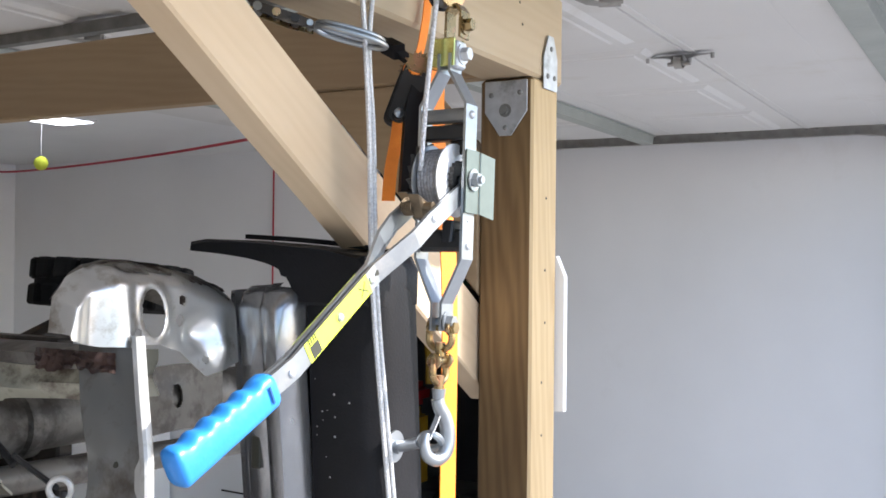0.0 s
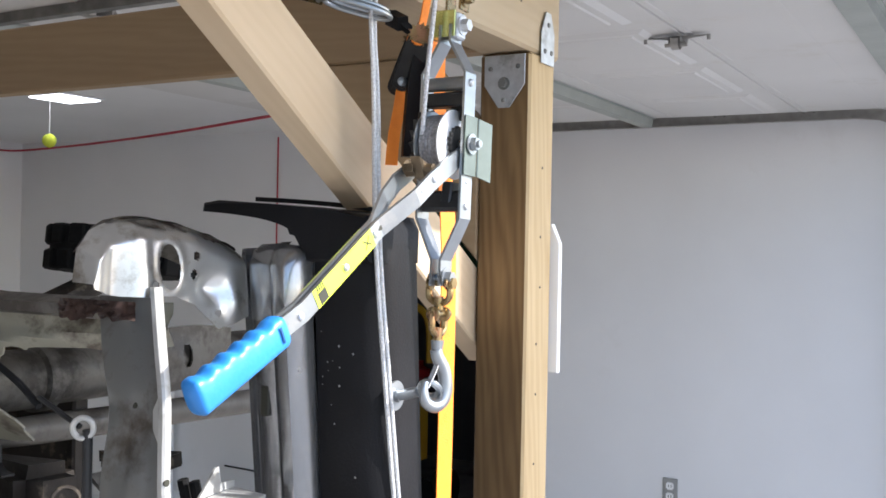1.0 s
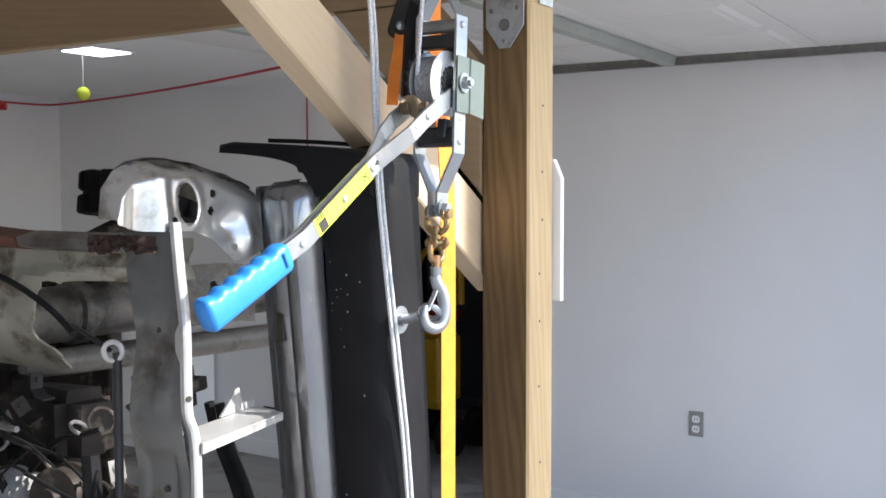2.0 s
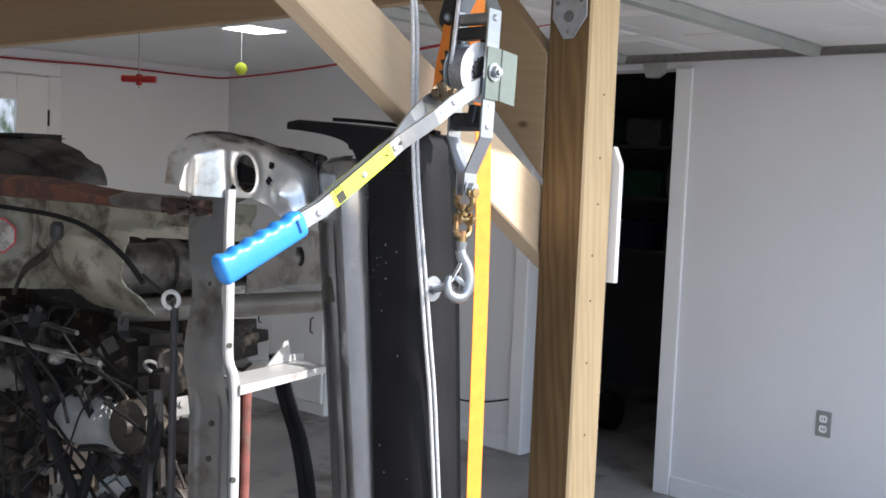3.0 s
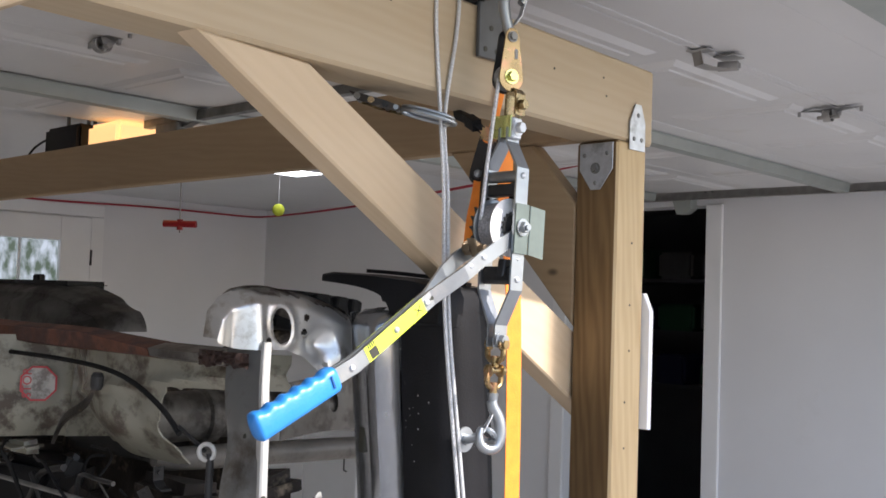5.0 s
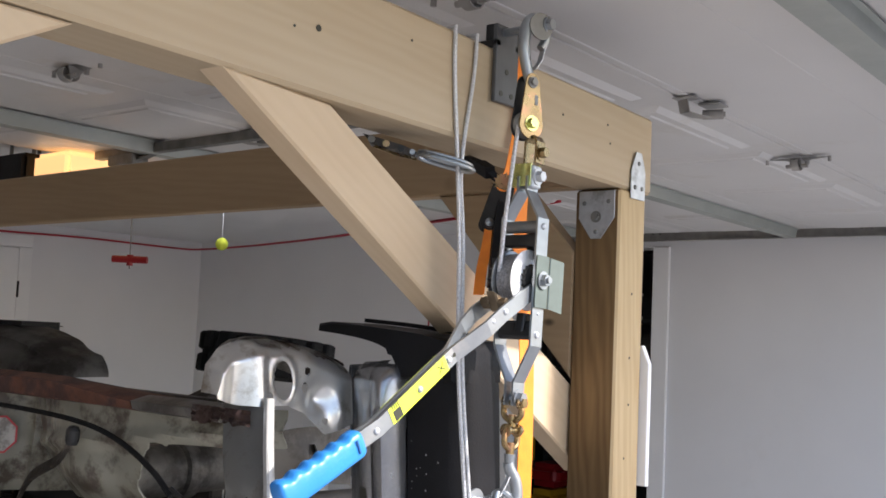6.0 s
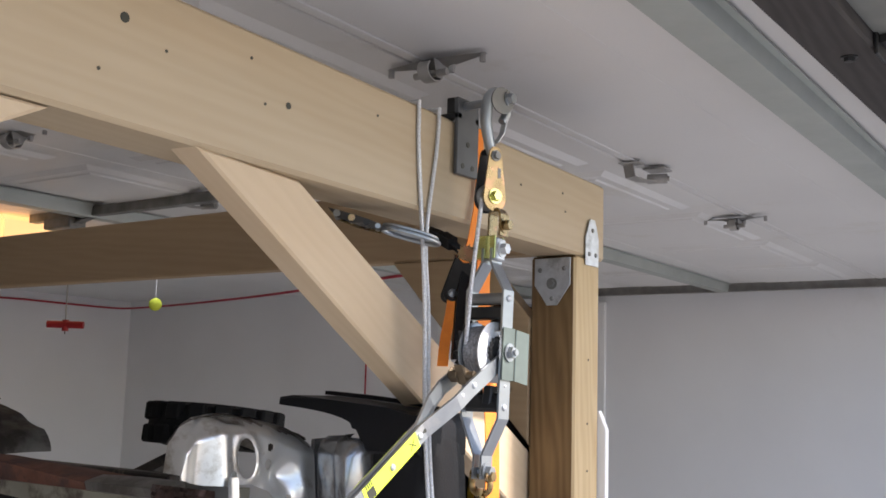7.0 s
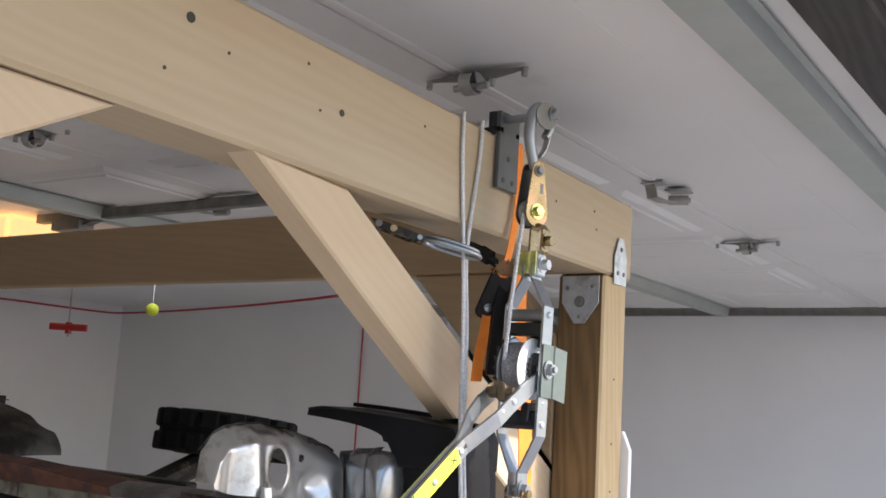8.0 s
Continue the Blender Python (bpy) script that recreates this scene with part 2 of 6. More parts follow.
def cyl(bm, p0, p1, r0, r1=None, seg=16, cap=True):
    p0, p1 = Vector(p0), Vector(p1)
    r1 = r0 if r1 is None else r1
    u, v = frame_of(p1 - p0)
    ra, rb = [], []
    for i in range(seg):
        a = 2 * math.pi * i / seg
        o = u * math.cos(a) + v * math.sin(a)
        ra.append(bm.verts.new(p0 + o * r0))
        rb.append(bm.verts.new(p1 + o * r1))
    for i in range(seg):
        j = (i + 1) % seg
        bm.faces.new((ra[i], ra[j], rb[j], rb[i]))
    if cap:
        bm.faces.new(ra)
        bm.faces.new(rb[::-1])
    return bm


def smooth_path(pts, n=6, closed=False):
    """Catmull-Rom through the points."""
    P = [Vector(p) for p in pts]
    out = []
    cnt = len(P)
    rng = range(cnt) if closed else range(cnt - 1)
    for i in rng:
        a = P[(i - 1) % cnt] if closed or i > 0 else P[0]
        b, c = P[i], P[(i + 1) % cnt]
        d = P[(i + 2) % cnt] if closed or i + 2 < cnt else P[-1]
        for k in range(n):
            t = k / n
            out.append(0.5 * ((2 * b) + (c - a) * t + (2 * a - 5 * b + 4 * c - d) * t * t + (3 * b - a - 3 * c + d) * t ** 3))
    if not closed:
        out.append(P[-1])
    return out


def tube(bm, pts, r, seg=8, closed=False, taper=None):
    P = [Vector(p) for p in pts]
    n = len(P)
    u = None
    rings = []
    for i, p in enumerate(P):
        if closed:
            d = P[(i + 1) % n] - P[i - 1]
        else:
            d = P[min(i + 1, n - 1)] - P[max(i - 1, 0)]
        d.normalize()
        if u is None:
            u, v = frame_of(d)
        else:
            u = (u - d * u.dot(d)).normalized()
            v = d.cross(u)
        rr = r if taper is None else r * taper(i / max(1, n - 1))
        rings.append([bm.verts.new(p + (u * math.cos(2 * math.pi * k / seg) + v * math.sin(2 * math.pi * k / seg)) * rr) for k in range(seg)])
    m = n if closed else n - 1
    for i in range(m):
        a, b = rings[i], rings[(i + 1) % n]
        for k in range(seg):
            l = (k + 1) % seg
            bm.faces.new((a[k], a[l], b[l], b[k]))
    if not closed:
        bm.faces.new(rings[0][::-1])
        bm.faces.new(rings[-1])
    return bm


def prism(bm, poly, vec, bev=0.0):
    """A flat plate: a polygon in space, thickened by vec."""
    vec = Vector(vec)
    a = [bm.verts.new(Vector(p)) for p in poly]
    b = [bm.verts.new(Vector(p) + vec) for p in poly]
    n = len(a)
    fs = [bm.faces.new(a), bm.faces.new(b[::-1])]
    for i in range(n):
        j = (i + 1) % n
        fs.append(bm.faces.new((a[j], a[i], b[i], b[j])))
    if bev > 0:
        es = list({e for f in fs[:2] for e in f.edges})
        bmesh.ops.bevel(bm, geom=es, offset=bev, segments=1, affect="EDGES")
    return bm


def strap(bm, pts, side, width, thick):
    """A flat bar bent along a line: side is the direction of its width."""
    P = [Vector(p) for p in pts]
    s = Vector(side).normalized()
    n = len(P)
    rings = []
    for i, p in enumerate(P):
        d = (P[min(i + 1, n - 1)] - P[max(i - 1, 0)]).normalized()
        k = d.cross(s).normalized()
        rings.append([bm.verts.new(p + s * (a * width / 2) + k * (b * thick / 2)) for a, b in ((-1, -1), (1, -1), (1, 1), (-1, 1))])
    for i in range(n - 1):
        for k in range(4):
            l = (k + 1) % 4
            bm.faces.new((rings[i][k], rings[i][l], rings[i + 1][l], rings[i + 1][k]))
    bm.faces.new(rings[0][::-1])
    bm.faces.new(rings[-1])
    return bm


def lathe(bm, axis_p, axis_d, prof, seg=24):
    """Turn a profile of (distance along the axis, radius)."""
    o, d = Vector(axis_p), Vector(axis_d).normalized()
    u, v = frame_of(d)
    rings = []
    for h, r in prof:
        rings.append([bm.verts.new(o + d * h + (u * math.cos(2 * math.pi * k / seg) + v * math.sin(2 * math.pi * k / seg)) * max(r, 1e-4)) for k in range(seg)])
    for a, b in zip(rings, rings[1:]):
        for k in range(seg):
            l = (k + 1) % seg
            bm.faces.new((a[k], a[l], b[l], b[k]))
    bm.faces.new(rings[0][::-1])
    bm.faces.new(rings[-1])
    return bm


def bolt(bm, p, d, r=0.006, h=0.005):
    """A hexagon head on a washer."""
    p, d = Vector(p), Vector(d).normalized()
    cyl(bm, p, p + d * 0.0015, r * 1.45, seg=18)
    cyl(bm, p + d * 0.0015, p + d * h, r, r * 0.93, seg=6)
    return bm


def rivet(bm, p, d, r=0.005):
    lathe(bm, p, d, ((0, r), (r * 0.35, r * 0.9), (r * 0.6, r * 0.6), (r * 0.7, 0.0005)), 12)
    return bm


def grid_surface(bm, f, nu, nv):
    """A sheet from a function of u, v in 0..1."""
    g = [[bm.verts.new(f(i / nu, j / nv)) for j in range(nv + 1)] for i in range(nu + 1)]
    for i in range(nu):
        for j in range(nv):
            bm.faces.new((g[i][j], g[i + 1][j], g[i + 1][j + 1], g[i][j + 1]))
    return bm


def solid_sheet(bm, t):
    r = bmesh.ops.solidify(bm, geom=list(bm.faces), thickness=t)
    return bm


# ---- the garage ----
ZC = 2.22                         # ceiling
WY, WX = 3.10, -5.25              # side wall and back wall faces
NY = -2.1                         # near side wall
HX = 0.46                         # inner face of the header over the opening
floor = part("floor", box(B(), (WX - 0.2, NY - 0.2, -0.12), (0.62, WY + 3.2, 0.0)), CONCRETE)
tagged(floor, "bare grey concrete garage floor with oil stains", "floor", kind="structure")
ground = part("ground", box(B(), (-60, -60, -0.3), (60, 60, -0.02)), ASPHALT)
tagged(ground, "pale concrete driveway outside the garage", "ground", kind="structure")
ceiling = part("ceiling", box(B(), (WX - 0.2, NY - 0.2, ZC), (HX, WY + 0.15, ZC + 0.12)), CEIL)
tagged(ceiling, "white painted garage ceiling", "ceiling", kind="structure")
# side wall with the doorway into a dark room
DX0, DX1, DZ = -2.45, -1.60, 2.12
bm = B()
box(bm, (DX1, WY, 0), (0.62, WY + 0.15, ZC))
box(bm, (DX0, WY, DZ), (DX1, WY + 0.15, ZC))
box(bm, (WX - 0.15, WY, 0), (DX0, WY + 0.15, ZC))
wall_side = tagged(part("wall_north", bm, WALL), "white painted garage side wall with a doorway", "wall", kind="structure")
wall_back = tagged(part("wall_west", box(B(), (WX - 0.15, NY - 0.15, 0), (WX, WY, ZC)), WALL), "white painted back wall of the garage", "wall", kind="structure")
wall_near = tagged(part("wall_south", box(B(), (WX, NY - 0.15, 0), (0.62, NY, ZC)), WALL), "white painted garage side wall", "wall", kind="structure")
bm = B()
box(bm, (HX, NY, 2.17), (0.62, WY + 0.15, 3.0))
box(bm, (0.34, WY - 0.09, 0), (0.62, WY - 0.002, 2.168))
box(bm, (0.34, NY + 0.002, 0), (0.62, NY + 0.12, 2.168))
wall_front = tagged(part("wall_east", bm, WALL), "front wall of the garage around the door opening", "wall", kind="structure")
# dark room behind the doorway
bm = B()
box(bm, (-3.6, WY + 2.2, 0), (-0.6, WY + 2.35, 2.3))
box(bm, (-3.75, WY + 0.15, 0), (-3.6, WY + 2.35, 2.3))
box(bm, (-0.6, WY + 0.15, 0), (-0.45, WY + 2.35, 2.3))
tagged(part("wall_room", bm, ROOM_SHADE), "walls of the unlit room behind the doorway, coloured dark for shade", "wall", kind="structure")
tagged(part("ceiling_room", box(B(), (-3.75, WY + 0.15, 2.3), (-0.45, WY + 2.35, 2.4)), ROOM_SHADE), "ceiling of the unlit room, coloured dark for shade", "ceiling", kind="structure")
# door casing, baseboards
bm = B()
for x in (DX0 - 0.09, DX1):
    box(bm, (x, WY - 0.018, 0), (x + 0.09, WY - 0.001, DZ), 0.004)
tagged(part("trim", bm, TRIM), "white painted casing round the open doorway", "door casing", kind="structure")
bm = B()
for x0, x1 in ((DX1 + 0.092, 0.335), (WX + 0.016, DX0 - 0.092)):
    box(bm, (x0, WY - 0.014, 0), (x1, WY - 0.001, 0.10), 0.003)
box(bm, (WX + 0.001, NY + 0.01, 0), (WX + 0.014, WY - 0.02, 0.10), 0.003)
tagged(part("baseboard", bm, TRIM), "white baseboard along the garage walls", "baseboard", kind="structure")
# outside: header trim, soffit, and an unseen pole added to shade the post
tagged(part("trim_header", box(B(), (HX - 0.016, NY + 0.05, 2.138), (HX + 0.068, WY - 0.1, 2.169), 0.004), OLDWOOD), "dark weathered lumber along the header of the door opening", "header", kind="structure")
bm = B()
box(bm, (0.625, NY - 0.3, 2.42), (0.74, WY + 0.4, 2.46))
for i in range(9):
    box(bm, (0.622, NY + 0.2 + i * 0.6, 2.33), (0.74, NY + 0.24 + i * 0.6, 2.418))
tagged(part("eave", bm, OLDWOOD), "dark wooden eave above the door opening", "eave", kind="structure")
tagged(part("trim_soffit", box(B(), (HX + 0.0685, NY + 0.05, 2.158), (0.66, WY - 0.1, 2.1695), 0.001), mat("soffit_paint", (0.17, 0.175, 0.16), 0.7, var=0.2, scale=5, bump=0.2)), "dull grey-green board under the front wall", "soffit", kind="structure")
for y in (-1.15, -0.55, -0.13, 0.42, 1.05):
    st = thing("steel_strap", "black steel strap screwed under the door header", "strap", "straps under the header")
    part("bar", box(B(), (HX + 0.074, y, 2.146), (0.70, y + 0.035, 2.1575), 0.001), BLACKM, st)
    part("tab", box(B(), (HX + 0.069, y - 0.01, 2.128), (HX + 0.074, y + 0.045, 2.166), 0.001), BLACKM, st)
    part("bolt", bolt(B(), (HX + 0.030, y + 0.018, 2.138), (0, 0, -1), 0.008, 0.007), BLACKM, st)
# added pole, out of view: its shadow keeps direct sun off the post
PX = 4.5
pole = thing("shade_pole", "unseen wooden pole added to shade the gantry post", "utility pole")
PY = PX * math.tan(radians(SUN_AZ)) + 0.036
part("shaft", cyl(B(), (PX, PY, -0.05), (PX, PY, 8.0), 0.075, 0.072, seg=16), OLDWOOD, pole)
part("crossarm", box(B(), (PX - 0.05, PY - 0.8, 7.4), (PX + 0.05, PY + 0.8, 7.52), 0.01), OLDWOOD, pole)


# ---- overhead garage door ----
def garage_door():
    g = thing("garage_door", "white panelled sectional garage door standing open overhead", "garage door", at=pose(0, 0, 0, 0, 0, 1.4))
    y0, y1 = NY + 0.13, WY - 0.13
    joints = [0.450, -0.13, -0.66, -1.19, -1.72, -2.25]
    n_st = 8
    for k, (xa, xb) in enumerate(zip(joints, joints[1:])):
        bm = B()
        box(bm, (xb + 0.002, y0, 2.172), (xa - 0.002, y1, 2.21), 0.002)
        if k > 0:
            w = (y1 - y0) / n_st
            for i in range(n_st):
                a, b = y0 + i * w + 0.040, y0 + (i + 1) * w - 0.040
                # an embossed panel: a sloped moulding, a groove and a raised field
                for inset, z0, slope in ((0.0, 2.1722, 0.020), (0.034, 2.1690, 0.014)):
                    rings = []
                    for d, z in ((0.0, z0), (slope, z0 - 0.0085)):
                        e = inset + d
                        rings.append([bm.verts.new(q) for q in ((xb + 0.075 + e, a + e, z), (xa - 0.075 - e, a + e, z), (xa - 0.075 - e, b - e, z), (xb + 0.075 + e, b - e, z))])
                    for q in range(4):
                        bm.faces.new((rings[0][q], rings[0][(q + 1) % 4], rings[1][(q + 1) % 4], rings[1][q]))
                    bm.faces.new(rings[1])
        else:
            box(bm, (xb + 0.012, y0 + 0.01, 2.1690), (xb + 0.03, y1 - 0.01, 2.1722), 0.0012)
            box(bm, (xb + 0.30, y0 + 0.01, 2.1712), (xb + 0.303, y1 - 0.01, 2.1722))
        part("section", bm, DOORM, g)
    for x in (0.337, -0.775, -1.735):
        bm = B()
        w, lip = (0.028, 0.012) if x < 0 else (0.036, 0.014)
        h = 0.034 if x < 0 else 0.024
        pts = [(x - w - lip, 2.168), (x - w, 2.168), (x - w + 0.006, 2.168 - h), (x + w - 0.006, 2.168 - h), (x + w, 2.168), (x + w + lip, 2.168), (x + w + lip, 2.1655), (x + w + 0.002, 2.1655), (x + w - 0.004, 2.1655 - h), (x - w + 0.004, 2.1655 - h), (x - w - 0.002, 2.1655), (x - w - lip, 2.1655)]
        prism(bm, [(px, y0 + 0.02, pz) for px, pz in pts], (0, y1 - y0 - 0.04, 0))
        part("reinforcing_strut", bm, STRUT, g, "grey steel reinforcing strut")
    for x, y in ((-0.12, -1.1), (-0.080, -0.322), (-0.145, 1.26), (-1.15, -1.2), (-1.105, -0.36), (-1.19, 1.27)):
        bm = B()
        z = 2.166
        # a winged leaf that tapers to both tips, with a dished middle
        def leaf(u, v):
            k = 2 * u - 1
            half = 0.021 * (1 - abs(k) ** 1.2) + 0.004
            drop = 0.004 + 0.010 * math.exp(-(k / 0.35) ** 2) * (1 - (2 * v - 1) ** 2)
            return Vector((x + 0.092 * k, y + half * (2 * v - 1), z - drop + 0.003 * abs(k)))
        grid_surface(bm, leaf, 20, 6)
        bmesh.ops.solidify(bm, geom=list(bm.faces), thickness=0.0022)
        for sx in (-0.086, 0.086):
            cyl(bm, (x + sx, y, z), (x + sx, y, z - 0.014), 0.0050, seg=8)
        for sx in (-0.020, 0.022):
            cyl(bm, (x + sx, y + 0.01, z - 0.006), (x + sx, y + 0.01, z - 0.018), 0.007, 0.006, seg=6)
        # the curled tongue that takes the roller, and its two cheeks
        loop = [(x + 0.004, y - 0.020 + 0.020 * math.cos(q), z - 0.022 + 0.016 * math.sin(q)) for q in [2.4 + 4.4 * i / 14 for i in range(15)]]
        strap(bm, loop, (1, 0, 0), 0.020, 0.0024)
        for sx in (-0.010, 0.016):
            prism(bm, ((x + sx, y - 0.030, z - 0.006), (x + sx, y + 0.012, z - 0.006), (x + sx, y - 0.010, z - 0.032), (x + sx, y - 0.022, z - 0.033)), (0.002, 0, 0))
        cyl(bm, (x - 0.026, y - 0.018, z - 0.026), (x + 0.034, y - 0.018, z - 0.026), 0.0055, seg=10)
        part("hinge", bm, HINGEM, g, "dull steel winged hinge between door sections", True)
    for x, y in ((-0.090, 0.535), (-1.30, 0.325)):
        # a plain bracket: a folded leg, a flat foot and a rolled eye
        bm = B()
        z = 2.168
        strap(bm, ((x - 0.03, y - 0.055, z - 0.002), (x - 0.028, y - 0.046, z - 0.030), (x - 0.016, y - 0.018, z - 0.034), (x + 0.002, y + 0.004, z - 0.034)), (0.75, -0.3, 0), 0.030, 0.0024)
        box(bm, (x - 0.045, y - 0.075, z - 0.004), (x + 0.005, y - 0.040, z - 0.0015), 0.0005)
        box(bm, (x - 0.020, y + 0.000, z - 0.006), (x + 0.030, y + 0.050, z - 0.002), 0.0008)
        cyl(bm, (x - 0.012, y + 0.010, z - 0.026), (x + 0.030, y + 0.022, z - 0.026), 0.011, seg=14)
        cyl(bm, (x + 0.028, y + 0.022, z - 0.026), (x + 0.034, y + 0.024, z - 0.026), 0.006, seg=6)
        part("hinge", bm, HINGEM, g, "dull steel roller bracket under the door", True)
    return g


garage_door()


def door_track():
    t = thing("door_track", "galvanised steel track of the garage door along the side wall", "door track")
    y = WY - 0.075
    bm = B()
    path = [(-2.6, 2.162), (0.0, 2.162), (0.10, 2.152), (0.18, 2.12), (0.235, 2.07), (0.265, 1.99), (0.275, 1.9), (0.275, 0.02)]
    for dz0, dz1, yy0, yy1 in ((-0.022, 0.022, 0.0, 0.003), (-0.022, -0.019, -0.022, 0.0), (0.019, 0.022, -0.022, 0.0)):
        ring = []
        n = len(path)
        for i, (px, pz) in enumerate(path):
            a, b = path[max(0, i - 1)], path[min(n - 1, i + 1)]
            d = Vector((b[0] - a[0], b[1] - a[1])).normalized()
            nn = Vector((-d.y, d.x))
            ring.append([bm.verts.new((px + nn.x * k, y + q, pz + nn.y * k)) for k, q in ((dz0, yy0), (dz1, yy0), (dz1, yy1), (dz0, yy1))])
        for a, b in zip(ring, ring[1:]):
            for k in range(4):
                bm.faces.new((a[k], a[(k + 1) % 4], b[(k + 1) % 4], b[k]))
        bm.faces.new(ring[0]), bm.faces.new(ring[-1][::-1])
    part("rail", bm, HINGEM, t)
    for x in (-2.1, -1.55, -0.55, -0.18):
        bm = B()
        box(bm, (x - 0.045, y + 0.004, 2.15), (x + 0.045, y + 0.072, 2.155), 0.001)
        box(bm, (x - 0.045, y + 0.004, 2.155), (x + 0.045, y + 0.008, 2.195), 0.001)
        bolt(bm, (x - 0.02, y + 0.002, 2.178), (0, -1, 0), 0.007, 0.008)
        bolt(bm, (x + 0.02, y + 0.002, 2.178), (0, -1, 0), 0.007, 0.008)
        part("bracket", bm, DULL, t)
    for z in (0.4, 0.9, 1.4, 1.85):
        bm = B()
        box(bm, (0.262, y + 0.004, z - 0.02), (0.30, y + 0.072, z + 0.02), 0.002)
        part("bracket", bm, GALV, t)
    bm = B()
    prism(bm, ((-1.78, WY - 0.003, 2.19), (-1.66, WY - 0.003, 2.19), (-1.66, WY - 0.003, 2.10), (-1.70, WY - 0.003, 2.075), (-1.74, WY - 0.003, 2.075)), (0, -0.06, 0))
    part("end_plate", bm, STRUT, t, "grey steel plate at the track's end")
    return t


door_track()


# ---- timber gantry ----
GAN = thing("timber_gantry", "home-made lumber lifting gantry of posts, beams and braces", "gantry")
post = part("post", box(B(), (-0.089, 0, 0), (0, 0.089, 1.8985), 0.004), TREATED, GAN, "treated lumber post, brown, its outward side coloured paler as if lit")
post.data.materials.append(TREATED_LIT)
# the side facing +X is coloured paler to imitate light from the opening
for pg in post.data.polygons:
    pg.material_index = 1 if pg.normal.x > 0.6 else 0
part("post", box(B(), (-0.089, -2.0, 0), (0, -1.911, 1.8985), 0.004), TREATED, GAN, "brown treated lumber post")
part("post", box(B(), (-3.45, 0.0, 0), (-3.36, 0.089, 1.903), 0.004), TREATED, GAN, "brown treated lumber post")
def beam():
    """The beam is a little out of true: it swings forward and climbs away from the post."""
    bm = box(B(), (-0.089, -2.03, 1.90), (0, 0.112, 2.04), 0.005)
    for v in bm.verts:
        k = -v.co.y
        v.co.x += 0.020 * k
        v.co.z += (0.022 if v.co.z > 1.97 else 0.010) * k
    return part("beam", bm, PINE_Y, GAN, "pale pine lifting beam with nail holes")
beam()
part("cross_beam", box(B(), (-3.5, 0.0, 1.905), (-0.091, 0.04, 2.045), 0.004), PINE_X, GAN, "pine cross beam")
def brace(poly, vec, material):
    return part("brace", prism(B(), poly, vec, 0.003), material, GAN, "pine knee brace cut at an angle")
# the long brace: flush with the beam's near side, running down and back past the post
def slanted_brace():
    f = []
    for y, z in ((-0.862, 1.9085), (-0.682, 1.9065), (0.075, 1.528), (0.075, 1.402)):
        f.append(Vector((-0.092 - 0.128 * y, y, z)))
    return part("brace", prism(B(), f, (-0.040, -0.005, 0), 0.003), PINE_D, GAN, "pine knee brace cut at an angle")
slanted_brace()
brace([(-0.405, 0.001, 1.9035), (-0.195, 0.001, 1.9035), (-0.0905, 0.001, 1.79), (-0.0905, 0.001, 1.57)], (0, 0.038, 0), PINE_X)
brace([(-0.0685, -1.035, 1.9090), (-0.0685, -1.235, 1.9110), (-0.0685, -1.910, 1.58), (-0.0685, -1.910, 1.44)], (0.084, 0, 0), PINE_D)
# gusset plates at the post head
bm = B()
prism(bm, ((-0.079, -0.002, 1.895), (-0.008, -0.002, 1.895), (-0.008, -0.002, 1.848), (-0.034, -0.002, 1.812), (-0.054, -0.002, 1.812), (-0.079, -0.002, 1.848)), (0, -0.002, 0), 0.0005)
part("bracket", bm, GALV, GAN, "pointed galvanised bracket on the post")
for p in ((-0.068, 1.874), (-0.02, 1.876), (-0.044, 1.824)):
    part("screw", rivet(B(), (p[0], -0.004, p[1]), (0, -1, 0), 0.0042), DULL, GAN)
part("bolt", bolt(B(), (-0.044, -0.004, 1.850), (0, -1, 0), 0.007, 0.006), DULL, GAN)
bm = B()
prism(bm, ((0.002, 0.03, 1.885), (0.002, 0.078, 1.885), (0.002, 0.078, 1.935), (0.002, 0.064, 1.968), (0.002, 0.046, 1.968), (0.002, 0.03, 1.935)), (0.002, 0, 0), 0.0005)
part("bracket", bm, GALV, GAN, "pointed galvanised bracket between post and beam")
for p in ((0.042, 1.905), (0.066, 1.905), (0.054, 1.948)):
    part("screw", rivet(B(), (0.004, p[0], p[1]), (1, 0, 0), 0.0042), DULL, GAN)
# nail holes and a bolt hole in the beam and the post, as dark plugs a hair proud
for y, z, r in ((-0.727, 1.982, 0.0042), (-0.964, 2.014, 0.0055), (-0.99, 1.955, 0.002), (-0.91, 1.995, 0.0018), (-0.79, 2.022, 0.002), (-0.765, 1.975, 0.0018), (-0.19, 1.985, 0.002), (-0.05, 1.995, 0.002), (-0.04, 1.965, 0.002), (-0.56, 2.01, 0.0018), (-0.30, 1.97, 0.002)):
    part("nail_hole", cyl(B(), (-0.004 - 0.02 * y, y, z + 0.003), (0.0008 - 0.02 * y, y, z + 0.003), r, seg=10), INK, GAN)
for z in (1.72, 1.61, 1.53, 1.44, 1.36, 1.25, 1.12):
    part("nail_hole", cyl(B(), (-0.004, 0.03 + 0.03 * ((z * 37) % 1), z), (0.0006, 0.03 + 0.03 * ((z * 37) % 1), z), 0.0021, seg=8), INK, GAN)
# white board on the back of the post
wb = part("board", prism(B(), ((-0.08, 0.092, 1.39), (0.013, 0.092, 1.39), (0.013, 0.092, 1.60), (-0.001, 0.092, 1.632), (-0.08, 0.092, 1.632)), (0, 0.012, 0), 0.001), WHITE)
tagged(wb, "white plastic board fixed to the back of the post", "board")


